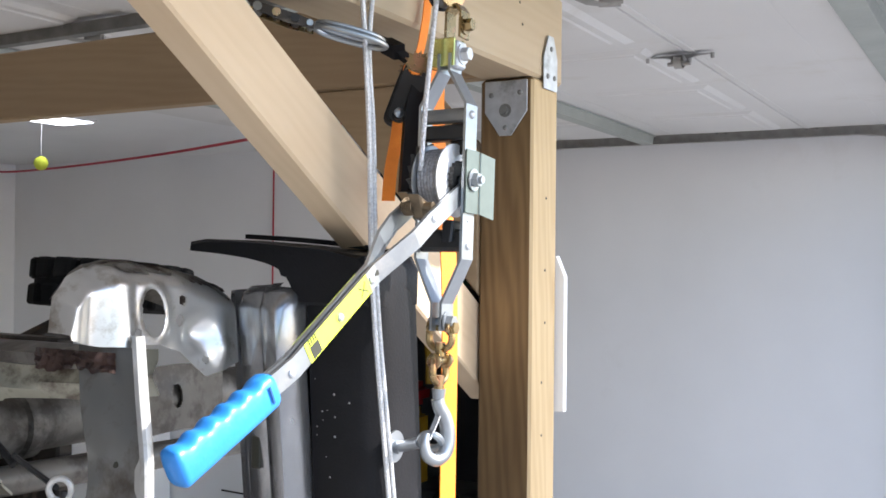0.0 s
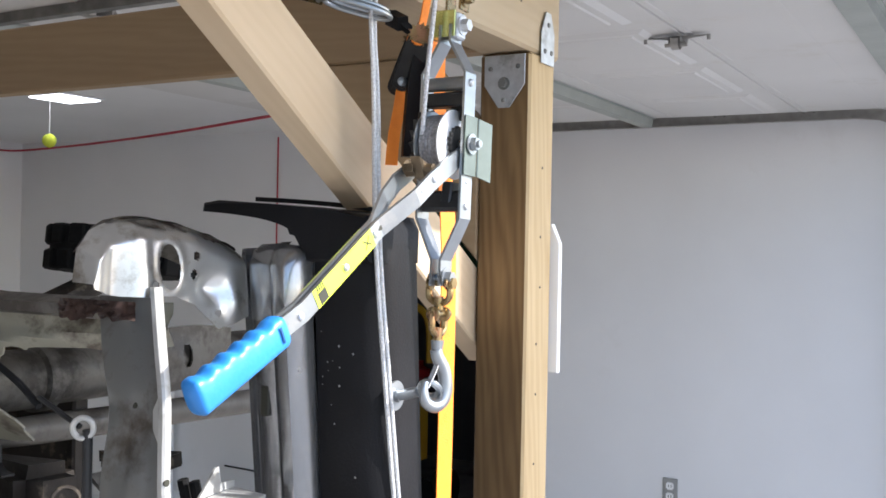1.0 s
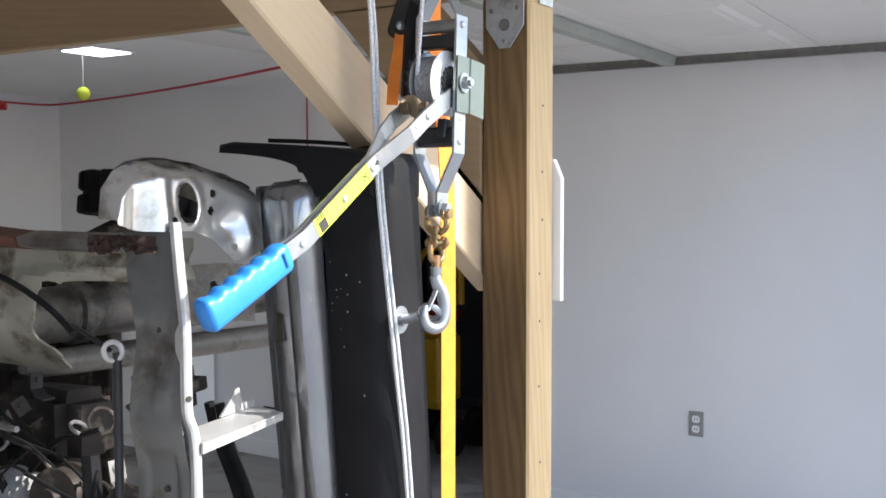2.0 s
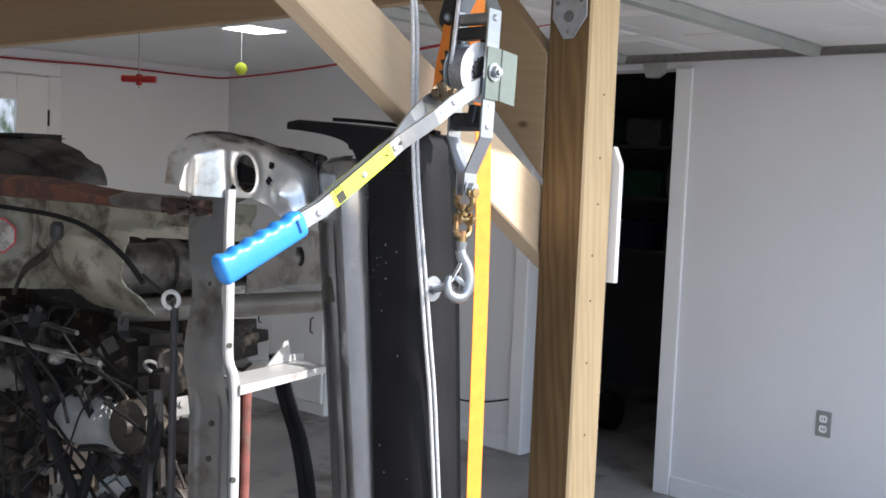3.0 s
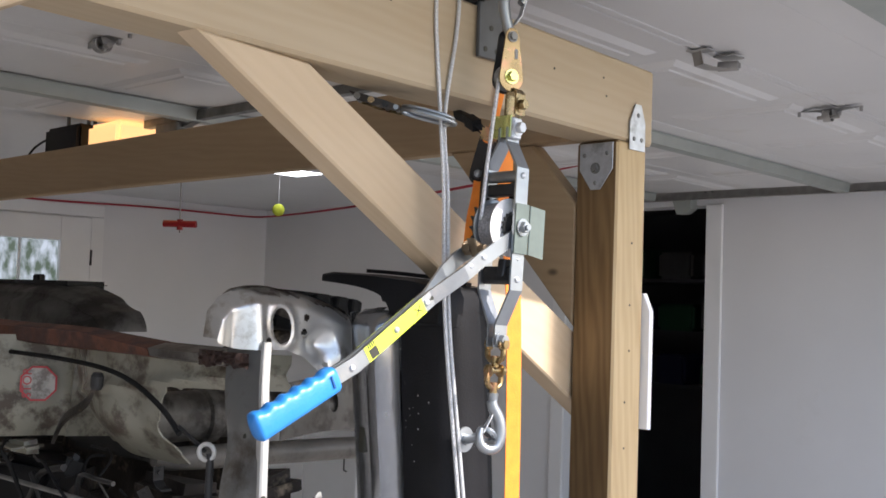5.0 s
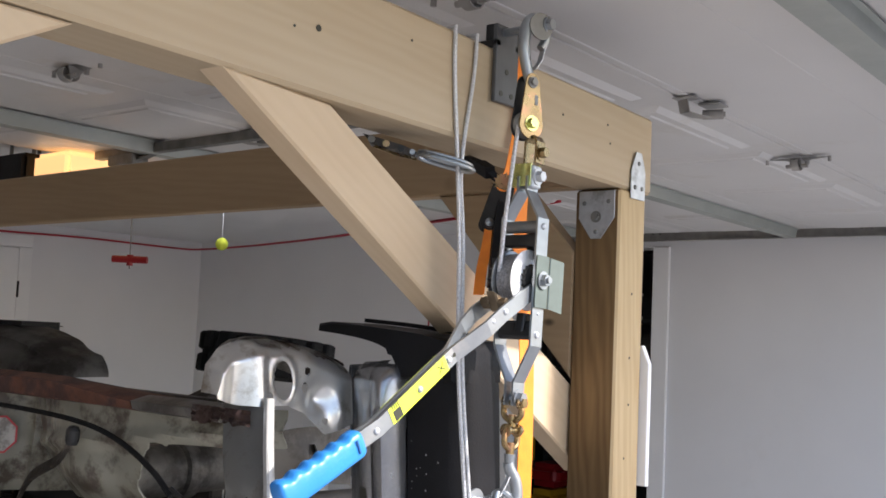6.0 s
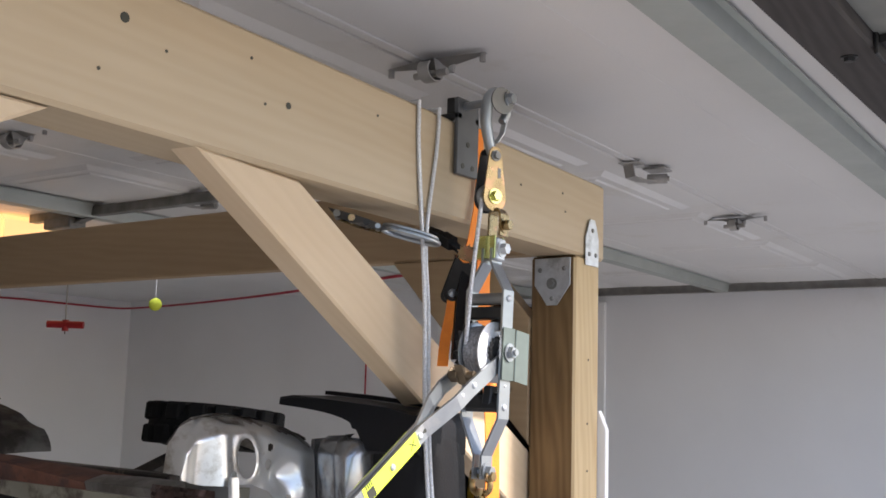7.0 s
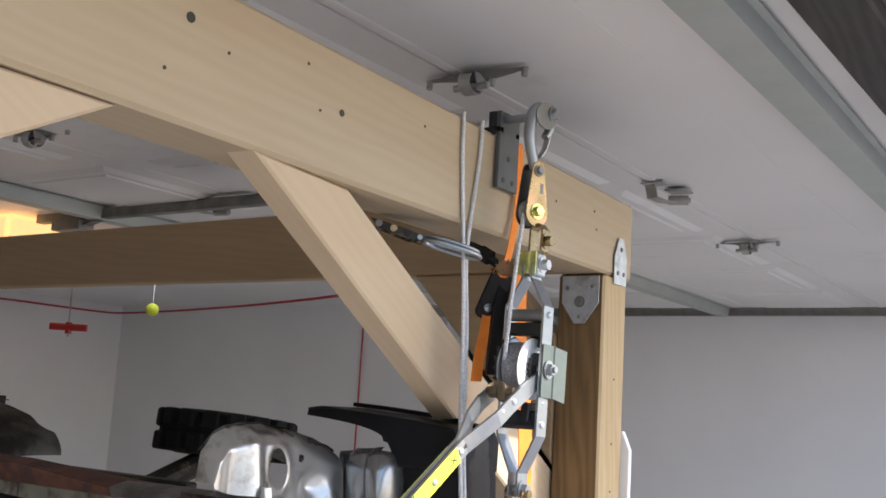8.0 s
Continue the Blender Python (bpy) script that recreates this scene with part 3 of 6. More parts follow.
# ---- hanger, pulley block and hand winch ----
def hanger():
    h = thing("beam_hanger", "grey steel saddle hanger hooked over the beam", "hanger", at=pose(0.008, 0.006, 0.007))
    bm = B()
    box(bm, (0.002, -0.392, 1.962), (0.009, -0.338, 2.075), 0.001)
    part("face_plate", bm, HANGM, h)
    bm = B()
    box(bm, (-0.10, -0.392, 2.0425), (0.009, -0.382, 2.052), 0.001)
    box(bm, (-0.10, -0.348, 2.0425), (0.009, -0.338, 2.052), 0.001)
    box(bm, (-0.012, -0.392, 2.052), (0.002, -0.338, 2.075), 0.001)
    part("saddle", bm, BLACKM, h)
    bm = B()
    box(bm, (-0.10, -0.392, 1.97), (-0.0905, -0.338, 2.042), 0.001)
    part("face_plate", bm, HANGM, h)
    for y, z in ((-0.378, 1.975), (-0.353, 1.975), (-0.366, 2.008)):
        part("hole", cyl(B(), (0.009, y, z), (0.0096, y, z), 0.0042, seg=12), INK, h)
    bm = B()
    cyl(bm, (0.009, -0.374, 2.064), (0.086, -0.374, 2.064), 0.0060, seg=14)
    bolt(bm, (0.084, -0.374, 2.064), (1, 0, 0), 0.0085, 0.008)
    part("pin", bm, ZINC, h, "zinc plated bolt")
    return h


hanger()
MW = pose(0.079, -0.391, 1.713, -2.6, 0, 0)
MWI = MW.inverted()
def loc(x, y, z):
    return MWI @ Vector((x, y, z))


def hook_shape(bm, top, s, width_dir, r):
    """A drop-forged hook hanging from top; s: its size."""
    t = Vector(top)
    w = Vector(width_dir).normalized()
    up = Vector((0, 0, 1))
    pts = [(0, 0), (0.05, -0.15), (0.20, -0.38), (0.27, -0.72), (0.20, -0.98), (0.0, -1.08), (-0.20, -0.98), (-0.26, -0.76), (-0.22, -0.60)]
    path = smooth_path([t + w * (a * s) + up * (b * s) for a, b in pts], 5)
    tube(bm, path, r, 10, taper=lambda q: 1.0 - 0.45 * q + 0.35 * math.sin(math.pi * q))
    return bm


def winch():
    w = thing("hand_winch", "zinc plated cable come-along with a blue grip and yellow label", "hand winch", at=MW)
    for s, nm in ((1, "right"), (-1, "left")):
        bm = B()
        pts = [(0.006, -0.168), (0.006, -0.137), (0.029, -0.088), (0.029, 0.084), (0.007, 0.122), (0.007, 0.142)]
        strap(bm, [(s * a, 0, b) for a, b in pts], (0, 1, 0), 0.0255, 0.0032)
        part("side_plate", bm, ZINC, w)
        for z, r in ((0.073, 0.0048), (-0.073, 0.0048), (-0.045, 0.0022)):
            part("rivet", rivet(B(), (s * 0.0306, 0, z), (s, 0, 0), r), GALV, w)
    # cross spacers
    bm = B()
    cyl(bm, (-0.028, 0, 0.073), (0.028, 0, 0.073), 0.0085, seg=16)
    part("spacer", bm, DULL, w)
    bm = B()
    box(bm, (-0.0275, -0.008, 0.045), (0.0275, 0.010, 0.062), 0.002)
    box(bm, (0.0, 0.006, 0.03), (0.0275, 0.012, 0.066), 0.002)
    part("spacer", bm, BLACKM, w)
    bm = B()
    box(bm, (-0.0275, -0.009, -0.078), (0.0275, 0.010, -0.055), 0.003)
    cyl(bm, (-0.028, 0, -0.073), (0.028, 0, -0.073), 0.007, seg=12)
    part("spacer", bm, BLACKM, w)
    # drum, flanges, wound cable, toothed wheels
    bm = B()
    cyl(bm, (-0.018, 0, 0), (0.012, 0, 0), 0.026, seg=28)
    part("drum", bm, DULL, w)
    for x0, x1, m in ((-0.0205, -0.018, ZINC), (0.0105, 0.013, WHITE)):
        part("flange", lathe(B(), (x0, 0, 0), (1, 0, 0), ((0, 0.040), (0.0005, 0.0412), (x1 - x0 - 0.0005, 0.0412), (x1 - x0, 0.040)), 36), m, w, "pale drum flange" if m is WHITE else "", True)
    bm = B()
    n, turns = 300, 6.4
    tube(bm, [(-0.0155 + 0.0245 * (i / n), -math.sin(2 * math.pi * turns * i / n) * 0.0335, math.cos(2 * math.pi * turns * i / n) * 0.0335) for i in range(n + 1)], 0.0026, 8)
    tube(bm, [(-0.015 + 0.023 * (i / n), -math.sin(2 * math.pi * 5.5 * i / n) * 0.0295, math.cos(2 * math.pi * 5.5 * i / n) * 0.0295) for i in range(n + 1)], 0.0026, 6)
    part("wound_cable", bm, mat("grey_cable", (0.30, 0.30, 0.31), 0.5, 0.6, var=0.35, scale=300, bump=0.5, bscale=600), w, "grey steel cable wound on the drum", True)
    for x, kk in ((-0.0255, 1.0), (0.0145, 0.5)):
        bm = B()
        poly = []
        for i in range(18):
            a = 2 * math.pi * i / 18
            poly += [(x, math.cos(b) * q * kk, math.sin(b) * q * kk) for b, q in ((a, 0.037), (a + 0.06, 0.044), (a + 0.2, 0.0375))]
        prism(bm, poly, (0.005, 0, 0))
        part("ratchet_wheel", bm, BLACKM, w, "black toothed ratchet wheel")
    bm = B()
    cyl(bm, (-0.034, 0, 0), (0.0325, 0, 0), 0.0055, seg=14)
    bolt(bm, (0.0355, 0, 0), (1, 0, 0), 0.0085, 0.008)
    cyl(bm, (0.0435, 0, 0), (0.0475, 0, 0), 0.0045, seg=12)
    part("axle", bm, ZINC, w)
    # spring latch plate on the right side, bent outwards at its free edge
    bm = B()
    prism(bm, ((0.0325, -0.014, -0.037), (0.0325, -0.014, 0.033), (0.0325, 0.014, 0.033), (0.0325, 0.014, -0.037)), (0.0018, 0, 0))
    prism(bm, ((0.0345, 0.0145, -0.037), (0.0345, 0.0145, 0.032), (0.0365, 0.044, 0.029), (0.0365, 0.044, -0.041)), (0.0015, 0.001, 0))
    part("latch_plate", bm, mat("clouded_zinc", (0.135, 0.165, 0.148), 0.45, 0.5, var=0.12, scale=40), w, "clouded greenish zinc latch plate")
    # pawls and springs beside the drum
    bm = B()
    prism(bm, ((-0.008, -0.068, -0.022), (-0.008, -0.042, -0.030), (-0.008, -0.030, -0.050), (-0.008, -0.055, -0.046)), (0.016, 0, 0), 0.002)
    cyl(bm, (-0.022, -0.055, -0.034), (0.018, -0.055, -0.034), 0.005, seg=10)
    tube(bm, [(-0.018 + 0.012 * (i / 40), -0.055 + 0.009 * math.cos(i * 0.9), -0.034 + 0.009 * math.sin(i * 0.9)) for i in range(41)], 0.0012, 6)
    part("pawl", bm, mat("tarnished_brass", (0.17, 0.13, 0.085), 0.4, 0.8, var=0.4, scale=40), w, "tarnished brass pawl with its spring")
    bm = B()
    prism(bm, ((0.004, -0.012, -0.045), (0.004, 0.012, -0.045), (0.004, 0.018, -0.066), (0.004, -0.016, -0.07)), (0.014, 0, 0), 0.002)
    part("pawl", bm, BLACKM, w)
    # handle: two arms that close to one bar
    A0, A1, A2 = loc(0.079, -0.391, 1.702), loc(0.079, -0.462, 1.664), loc(0.079, -0.535, 1.611)
    A3, A4 = loc(0.077, -0.66, 1.527), loc(0.075, -0.745, 1.487)
    up = Vector((0, -0.55, 0.83))
    for s in (1, -1):
        bm = B()
        pts = [A0 + Vector((s * 0.0235, 0.012, 0.006)), A0 + Vector((s * 0.0235, 0, 0)), A1 + Vector((s * 0.0235, 0, 0)), A1 * 0.65 + A2 * 0.35 + Vector((s * 0.021, 0, 0)), A2 + Vector((s * 0.0042, 0, 0)), A3 + Vector((s * 0.0042, 0, 0)), A4 + Vector((s * 0.0042, 0, 0))]
        n = len(pts)
        rings = []
        for i, p in enumerate(pts):
            d = (pts[min(i + 1, n - 1)] - pts[max(i - 1, 0)]).normalized()
            side = Vector((0, d.z, -d.y)).normalized()
            side = -side if side.z < 0 else side
            rings.append([bm.verts.new(p + side * (a * 0.0104) + Vector((b * 0.0019, 0, 0))) for a, b in ((-1, -1), (1, -1), (1, 1), (-1, 1))])
        for a, b in zip(rings, rings[1:]):
            for k in range(4):
                bm.faces.new((a[k], a[(k + 1) % 4], b[(k + 1) % 4], b[k]))
        bm.faces.new(rings[0]), bm.faces.new(rings[-1][::-1])
        part("handle_arm", bm, ZINC, w)
    d = (A3 - A2).normalized()
    side = Vector((0, d.z, -d.y)).normalized()
    side = -side if side.z < 0 else side
    L0, L1 = A2 + d * 0.018, A2 + d * 0.132
    bm = B()
    for s in (1, -1):
        o = Vector((s * 0.0064, 0, 0))
        prism(bm, (L0 + o + side * 0.0103, L1 + o + side * 0.0103, L1 + o - side * 0.0103, L0 + o - side * 0.0103), (s * 0.0004, 0, 0))
    part("label_sticker", bm, LABEL, w, "bright yellow label sticker")
    bm = B()
    o = Vector((0.0069, 0, 0))
    q = L1 - d * 0.012
    a, b, hh = -0.007, 0.007, 0.0095
    prism(bm, (q + o + d * a + side * 0.0035, q + o + d * b + side * 0.0035, q + o + d * b - side * hh, q + o + d * a - side * hh), (0.0003, 0, 0))
    for k in range(4):
        c = q + o + d * (-0.005 + 0.0034 * k) + side * 0.0075
        prism(bm, (c - d * 0.0009 + side * 0.003, c + d * 0.0009 + side * 0.003, c + d * 0.0009 - side * 0.003, c - d * 0.0009 - side * 0.003), (0.0003, 0, 0))
    c = L0 + d * 0.012 + o
    for sg in (1, -1):
        e1 = (d * 0.006 + side * (0.005 * sg))
        e2 = (side * 0.001)
        prism(bm, (c - e1 + e2, c + e1 + e2, c + e1 - e2, c - e1 - e2), (0.0003, 0, 0))
    tagged(part("print", bm, INK, w), kind="stuff")
    for p in (A1 * 0.75 + A2 * 0.25 + Vector((0.0215, 0, 0.004)), A1 * 0.95 + A0 * 0.05 + Vector((0.0254, 0, 0.002)), A2 + d * 0.012 + Vector((0.0062, 0, 0)), A2 + d * 0.075 + Vector((0.007, 0, 0)), A3 + d * 0.008 + Vector((0.0062, 0, 0))):
        part("rivet", rivet(B(), p, (1, 0, 0), 0.0046), GALV, w)
    bm = B()
    p = A2 + d * 0.0 + Vector((0.0062, 0, 0))
    prism(bm, (p - d * 0.006 + side * 0.001, p + d * 0.0 + side * 0.003, p + d * 0.006 - side * 0.0, p - side * 0.003), (0.0004, 0, 0))
    part("slot", bm, INK, w)
    # moulded grip with finger ridges along its upper edge
    G0, G1 = loc(0.077, -0.690, 1.5105), loc(0.073, -0.806, 1.4535)
    gd = (G1 - G0)
    L = gd.length
    gd.normalize()
    gs = Vector((0, gd.z, -gd.y)).normalized()
    gs = -gs if gs.z < 0 else gs
    gx = gd.cross(gs).normalized()
    bm = B()
    rings = []
    N = 64
    for i in range(N + 1):
        u = i / N
        endr = min(1.0, math.sqrt(max(0.0, 1 - ((u - 0.955) / 0.045) ** 2)) if u > 0.955 else 1.0, 0.90 + 0.10 * min(1, u / 0.03))
        scal = 0.0034 * (0.5 - 0.5 * math.cos(2 * math.pi * (u - 0.10) / 0.165)) if 0.10 < u < 0.93 else 0.0
        top = (0.0170 + 0.002 * u - scal) * max(0.5, endr)
        bot = (0.0160 + 0.001 * u) * max(0.5, endr)
        hw = 0.0122 * max(0.5, endr)
        c = G0 + gd * (L * 0.965 * u)
        ring = []
        for k in range(20):
            a = 2 * math.pi * k / 20
            ca, sa = math.cos(a), math.sin(a)
            ex = math.copysign(abs(ca) ** 0.55, ca)
            ey = math.copysign(abs(sa) ** 0.6, sa)
            ring.append(bm.verts.new(c + gx * (ex * hw) + gs * (ey * (top if ey > 0 else bot))))
        rings.append(ring)
    for a, b in zip(rings, rings[1:]):
        for k in range(20):
            bm.faces.new((a[k], a[(k + 1) % 20], b[(k + 1) % 20], b[k]))
    bm.faces.new(rings[0]), bm.faces.new(rings[-1][::-1])
    part("grip", bm, BLUE, w, "blue moulded vinyl grip with finger ridges", True)
    bm = B()
    c = G0 + gd * 0.012 + Vector((0.0132, 0, 0))
    prism(bm, (c - gd * 0.001 + gs * 0.01, c + gd * 0.001 + gs * 0.01, c + gd * 0.001 - gs * 0.006, c - gd * 0.001 - gs * 0.006), (0.0009, 0, 0))
    part("slot", bm, mat("dark_blue", (0.005, 0.06, 0.2), 0.5), w)
    # lower shackle, two swivel links and snap hook
    bm = B()
    cyl(bm, (-0.015, 0, -0.158), (0.014, 0, -0.158), 0.005, seg=12)
    bolt(bm, (0.0085, 0, -0.158), (1, 0, 0), 0.0085, 0.009)
    part("pin", bm, ZINC, w)
    for z0, ang in ((-0.168, 0.0), (-0.205, 1.57)):
        bm = B()
        ca, sa = math.cos(ang), math.sin(ang)
        def rot(x, y, z):
            return (x * ca - y * sa, x * sa + y * ca, z)
        tube(bm, smooth_path([rot(*p) for p in ((-0.012, 0, z0 + 0.010), (-0.0145, 0, z0 - 0.004), (-0.0125, 0, z0 - 0.015), (0, 0, z0 - 0.021), (0.0125, 0, z0 - 0.015), (0.0145, 0, z0 - 0.004), (0.012, 0, z0 + 0.010))], 4), 0.0042, 8)
        for sx in (-0.0125, 0.0125):
            lathe(bm, rot(sx - 0.0025, 0, z0 + 0.004), rot(1, 0, 0), ((0, 0.0075), (0.001, 0.009), (0.004, 0.009), (0.005, 0.0075)), 14)
        cyl(bm, rot(-0.017, 0, z0 + 0.004), rot(0.018, 0, z0 + 0.004), 0.0042, seg=10)
        cyl(bm, rot(0.015, 0, z0 + 0.004), rot(0.020, 0, z0 + 0.004), 0.007, seg=6)
        cyl(bm, (0, 0, z0 - 0.012), (0, 0, z0 - 0.028), 0.0058, seg=12)
        part("swivel_link", bm, CHROMATE, w, "yellow zinc plated swivel link", True)
    bm = B()
    cyl(bm, (0, 0, -0.232), (0, 0, -0.246), 0.008, 0.006, seg=12)
    hook_shape(bm, (0, -0.002, -0.243), 0.062, (0.35, 0.94, 0), 0.0074)
    part("snap_hook", bm, ZINC, w, "zinc plated snap hook", True)
    bm = B()
    strap(bm, [(0.002, 0.004, -0.250), (0.0, -0.004, -0.268), (-0.004, -0.013, -0.287)], (0.94, -0.35, 0), 0.008, 0.0015)
    part("latch", bm, GALV, w)
    # cable clamp and upper swivel
    bm = B()
    for a, b in (((-0.021, -0.011), (0.0, -0.0085)), ((-0.021, 0.0085), (0.0, 0.011)), ((-0.021, -0.0085), (-0.0185, 0.0085))):
        box(bm, (a[0], a[1], 0.128), (b[0] + 0.012, b[1], 0.160), 0.0008)
    part("cable_guide", bm, CHROMGREEN, w, "green-gold zinc cable guide")
    bm = B()
    box(bm, (0.0015, -0.010, 0.126), (0.016, 0.010, 0.157), 0.002)
    bolt(bm, (0.016, 0, 0.142), (1, 0, 0), 0.008, 0.010)
    part("swivel_block", bm, GALV, w)
    bm = B()
    strap(bm, ((-0.001, 0, 0.160), (-0.001, 0, 0.190), (0.004, 0, 0.197), (0.012, 0, 0.197), (0.017, 0, 0.190), (0.017, 0, 0.160)), (0, 1, 0), 0.020, 0.003)
    bolt(bm, (0.0185, 0, 0.175), (1, 0, 0), 0.0075, 0.010)
    part("swivel_link", bm, CHROMATE, w, "yellow zinc plated swivel link")
    return w


winch()


def pulley():
    M = pose(0.076, -0.388, 1.938, 0, 0, -20)
    p = thing("pulley_block", "yellow zinc plated snatch block with a zinc hook", "pulley block", at=M)
    def cheek(x):
        bm = B()
        poly = []
        for i in range(15):
            a = math.pi + math.pi * i / 14
            poly.append((x, 0.0195 * math.cos(a), 0.0195 * math.sin(a) - 0.012))
        for i in range(9):
            a = math.pi * i / 8
            poly.append((x, 0.0105 * math.cos(a), 0.0105 * math.sin(a) + 0.050))
        return prism(bm, poly, (0.0025, 0, 0), 0.0006)
    part("cheek", cheek(0.009), CHROMATE, p, "yellow zinc teardrop cheek plate")
    part("cheek", cheek(-0.0115), BLACKM, p, "dark teardrop cheek plate")
    part("sheave", lathe(B(), (-0.0075, 0, -0.01), (1, 0, 0), ((0, 0.0185), (0.003, 0.0185), (0.0075, 0.0145), (0.012, 0.0185), (0.015, 0.0185)), 28), DULL, p, "", True)
    bm = B()
    bolt(bm, (0.0115, 0, -0.010), (1, 0, 0), 0.0075, 0.008)
    part("axle_bolt", bm, CHROMGREEN, p)
    bm = B()
    bolt(bm, (0.0115, 0, 0.047), (1, 0, 0), 0.0055, 0.006)
    part("rivet", bm, DULL, p)
    part("slot", box(B(), (0.0113, 0.004, 0.016), (0.0119, 0.009, 0.03)), DULL, p)
    # heavy hook over the hanger's pin
    bm = B()
    path = smooth_path(((0, 0.002, 0.052), (0, -0.006, 0.078), (0, -0.010, 0.103), (0, -0.005, 0.131), (0, 0.010, 0.141), (0, 0.024, 0.130), (0, 0.025, 0.112), (0, 0.018, 0.100)), 5)
    tube(bm, path, 0.0078, 12, taper=lambda q: 0.95 + 0.25 * math.sin(math.pi * q) - 0.2 * q)
    part("hook", bm, ZINC, p, "zinc plated forged hook", True)
    bm = B()
    strap(bm, ((0.0, 0.008, 0.068), (0.0, 0.018, 0.082), (0.0, 0.024, 0.104)), (1, 0, 0), 0.012, 0.0015)
    part("latch", bm, GALV, p)
    bm = B()
    lathe(bm, (0.0085, 0.011, 0.128), (1, 0, 0), ((0, 0.0075), (0, 0.019), (0.0025, 0.019), (0.0025, 0.0075)), 26)
    part("washer", bm, DULL, p, "", True)
    return p


pulley()
cab = part("cable", tube(B(), [(0.066, -0.424, 1.722), (0.067, -0.416, 1.80), (0.070, -0.407, 1.88), (0.0735, -0.4035, 1.925)], 0.0031, 8), mat("bright_cable", (0.62, 0.62, 0.63), 0.4, 0.8, var=0.3, scale=350, bump=0.8, bscale=500), smooth=True)
tagged(cab, "steel winch cable running up to the pulley", "cable")

# doubled steel cable slung over the beam, held by a hook of the strap
def sling():
    s = thing("cable_sling", "doubled steel cable slung over the beam", "cable sling")
    m = mat("galvanised_cable", (0.60, 0.61, 0.62), 0.40, 0.75, var=0.18, scale=380, bump=0.7, bscale=520)
    for ya, yk, yb, xb in ((-0.474, -0.4575, -0.388, 0.012), (-0.427, -0.4490, -0.3775, 0.012)):
        bm = B()
        tube(bm, smooth_path(((-0.0945, ya, 1.96), (-0.088, ya, 2.047), (-0.080, ya, 2.0535), (0.004, ya, 2.0535), (0.0125, ya, 2.047), (0.0125, ya + (yk - ya) * 0.15, 1.99), (0.013, yk, 1.866), (0.010, yk + 0.015, 1.76), (0.010, yk + 0.026, 1.58), (xb, yb - 0.010, 1.35), (xb, yb + 0.013, 1.20), (xb, yb + 0.04, 0.9), (xb, yb + 0.05, 0.35)), 6), 0.0030, 8)
        part("cable_leg", bm, m, s, "", True)
    return s


sling()


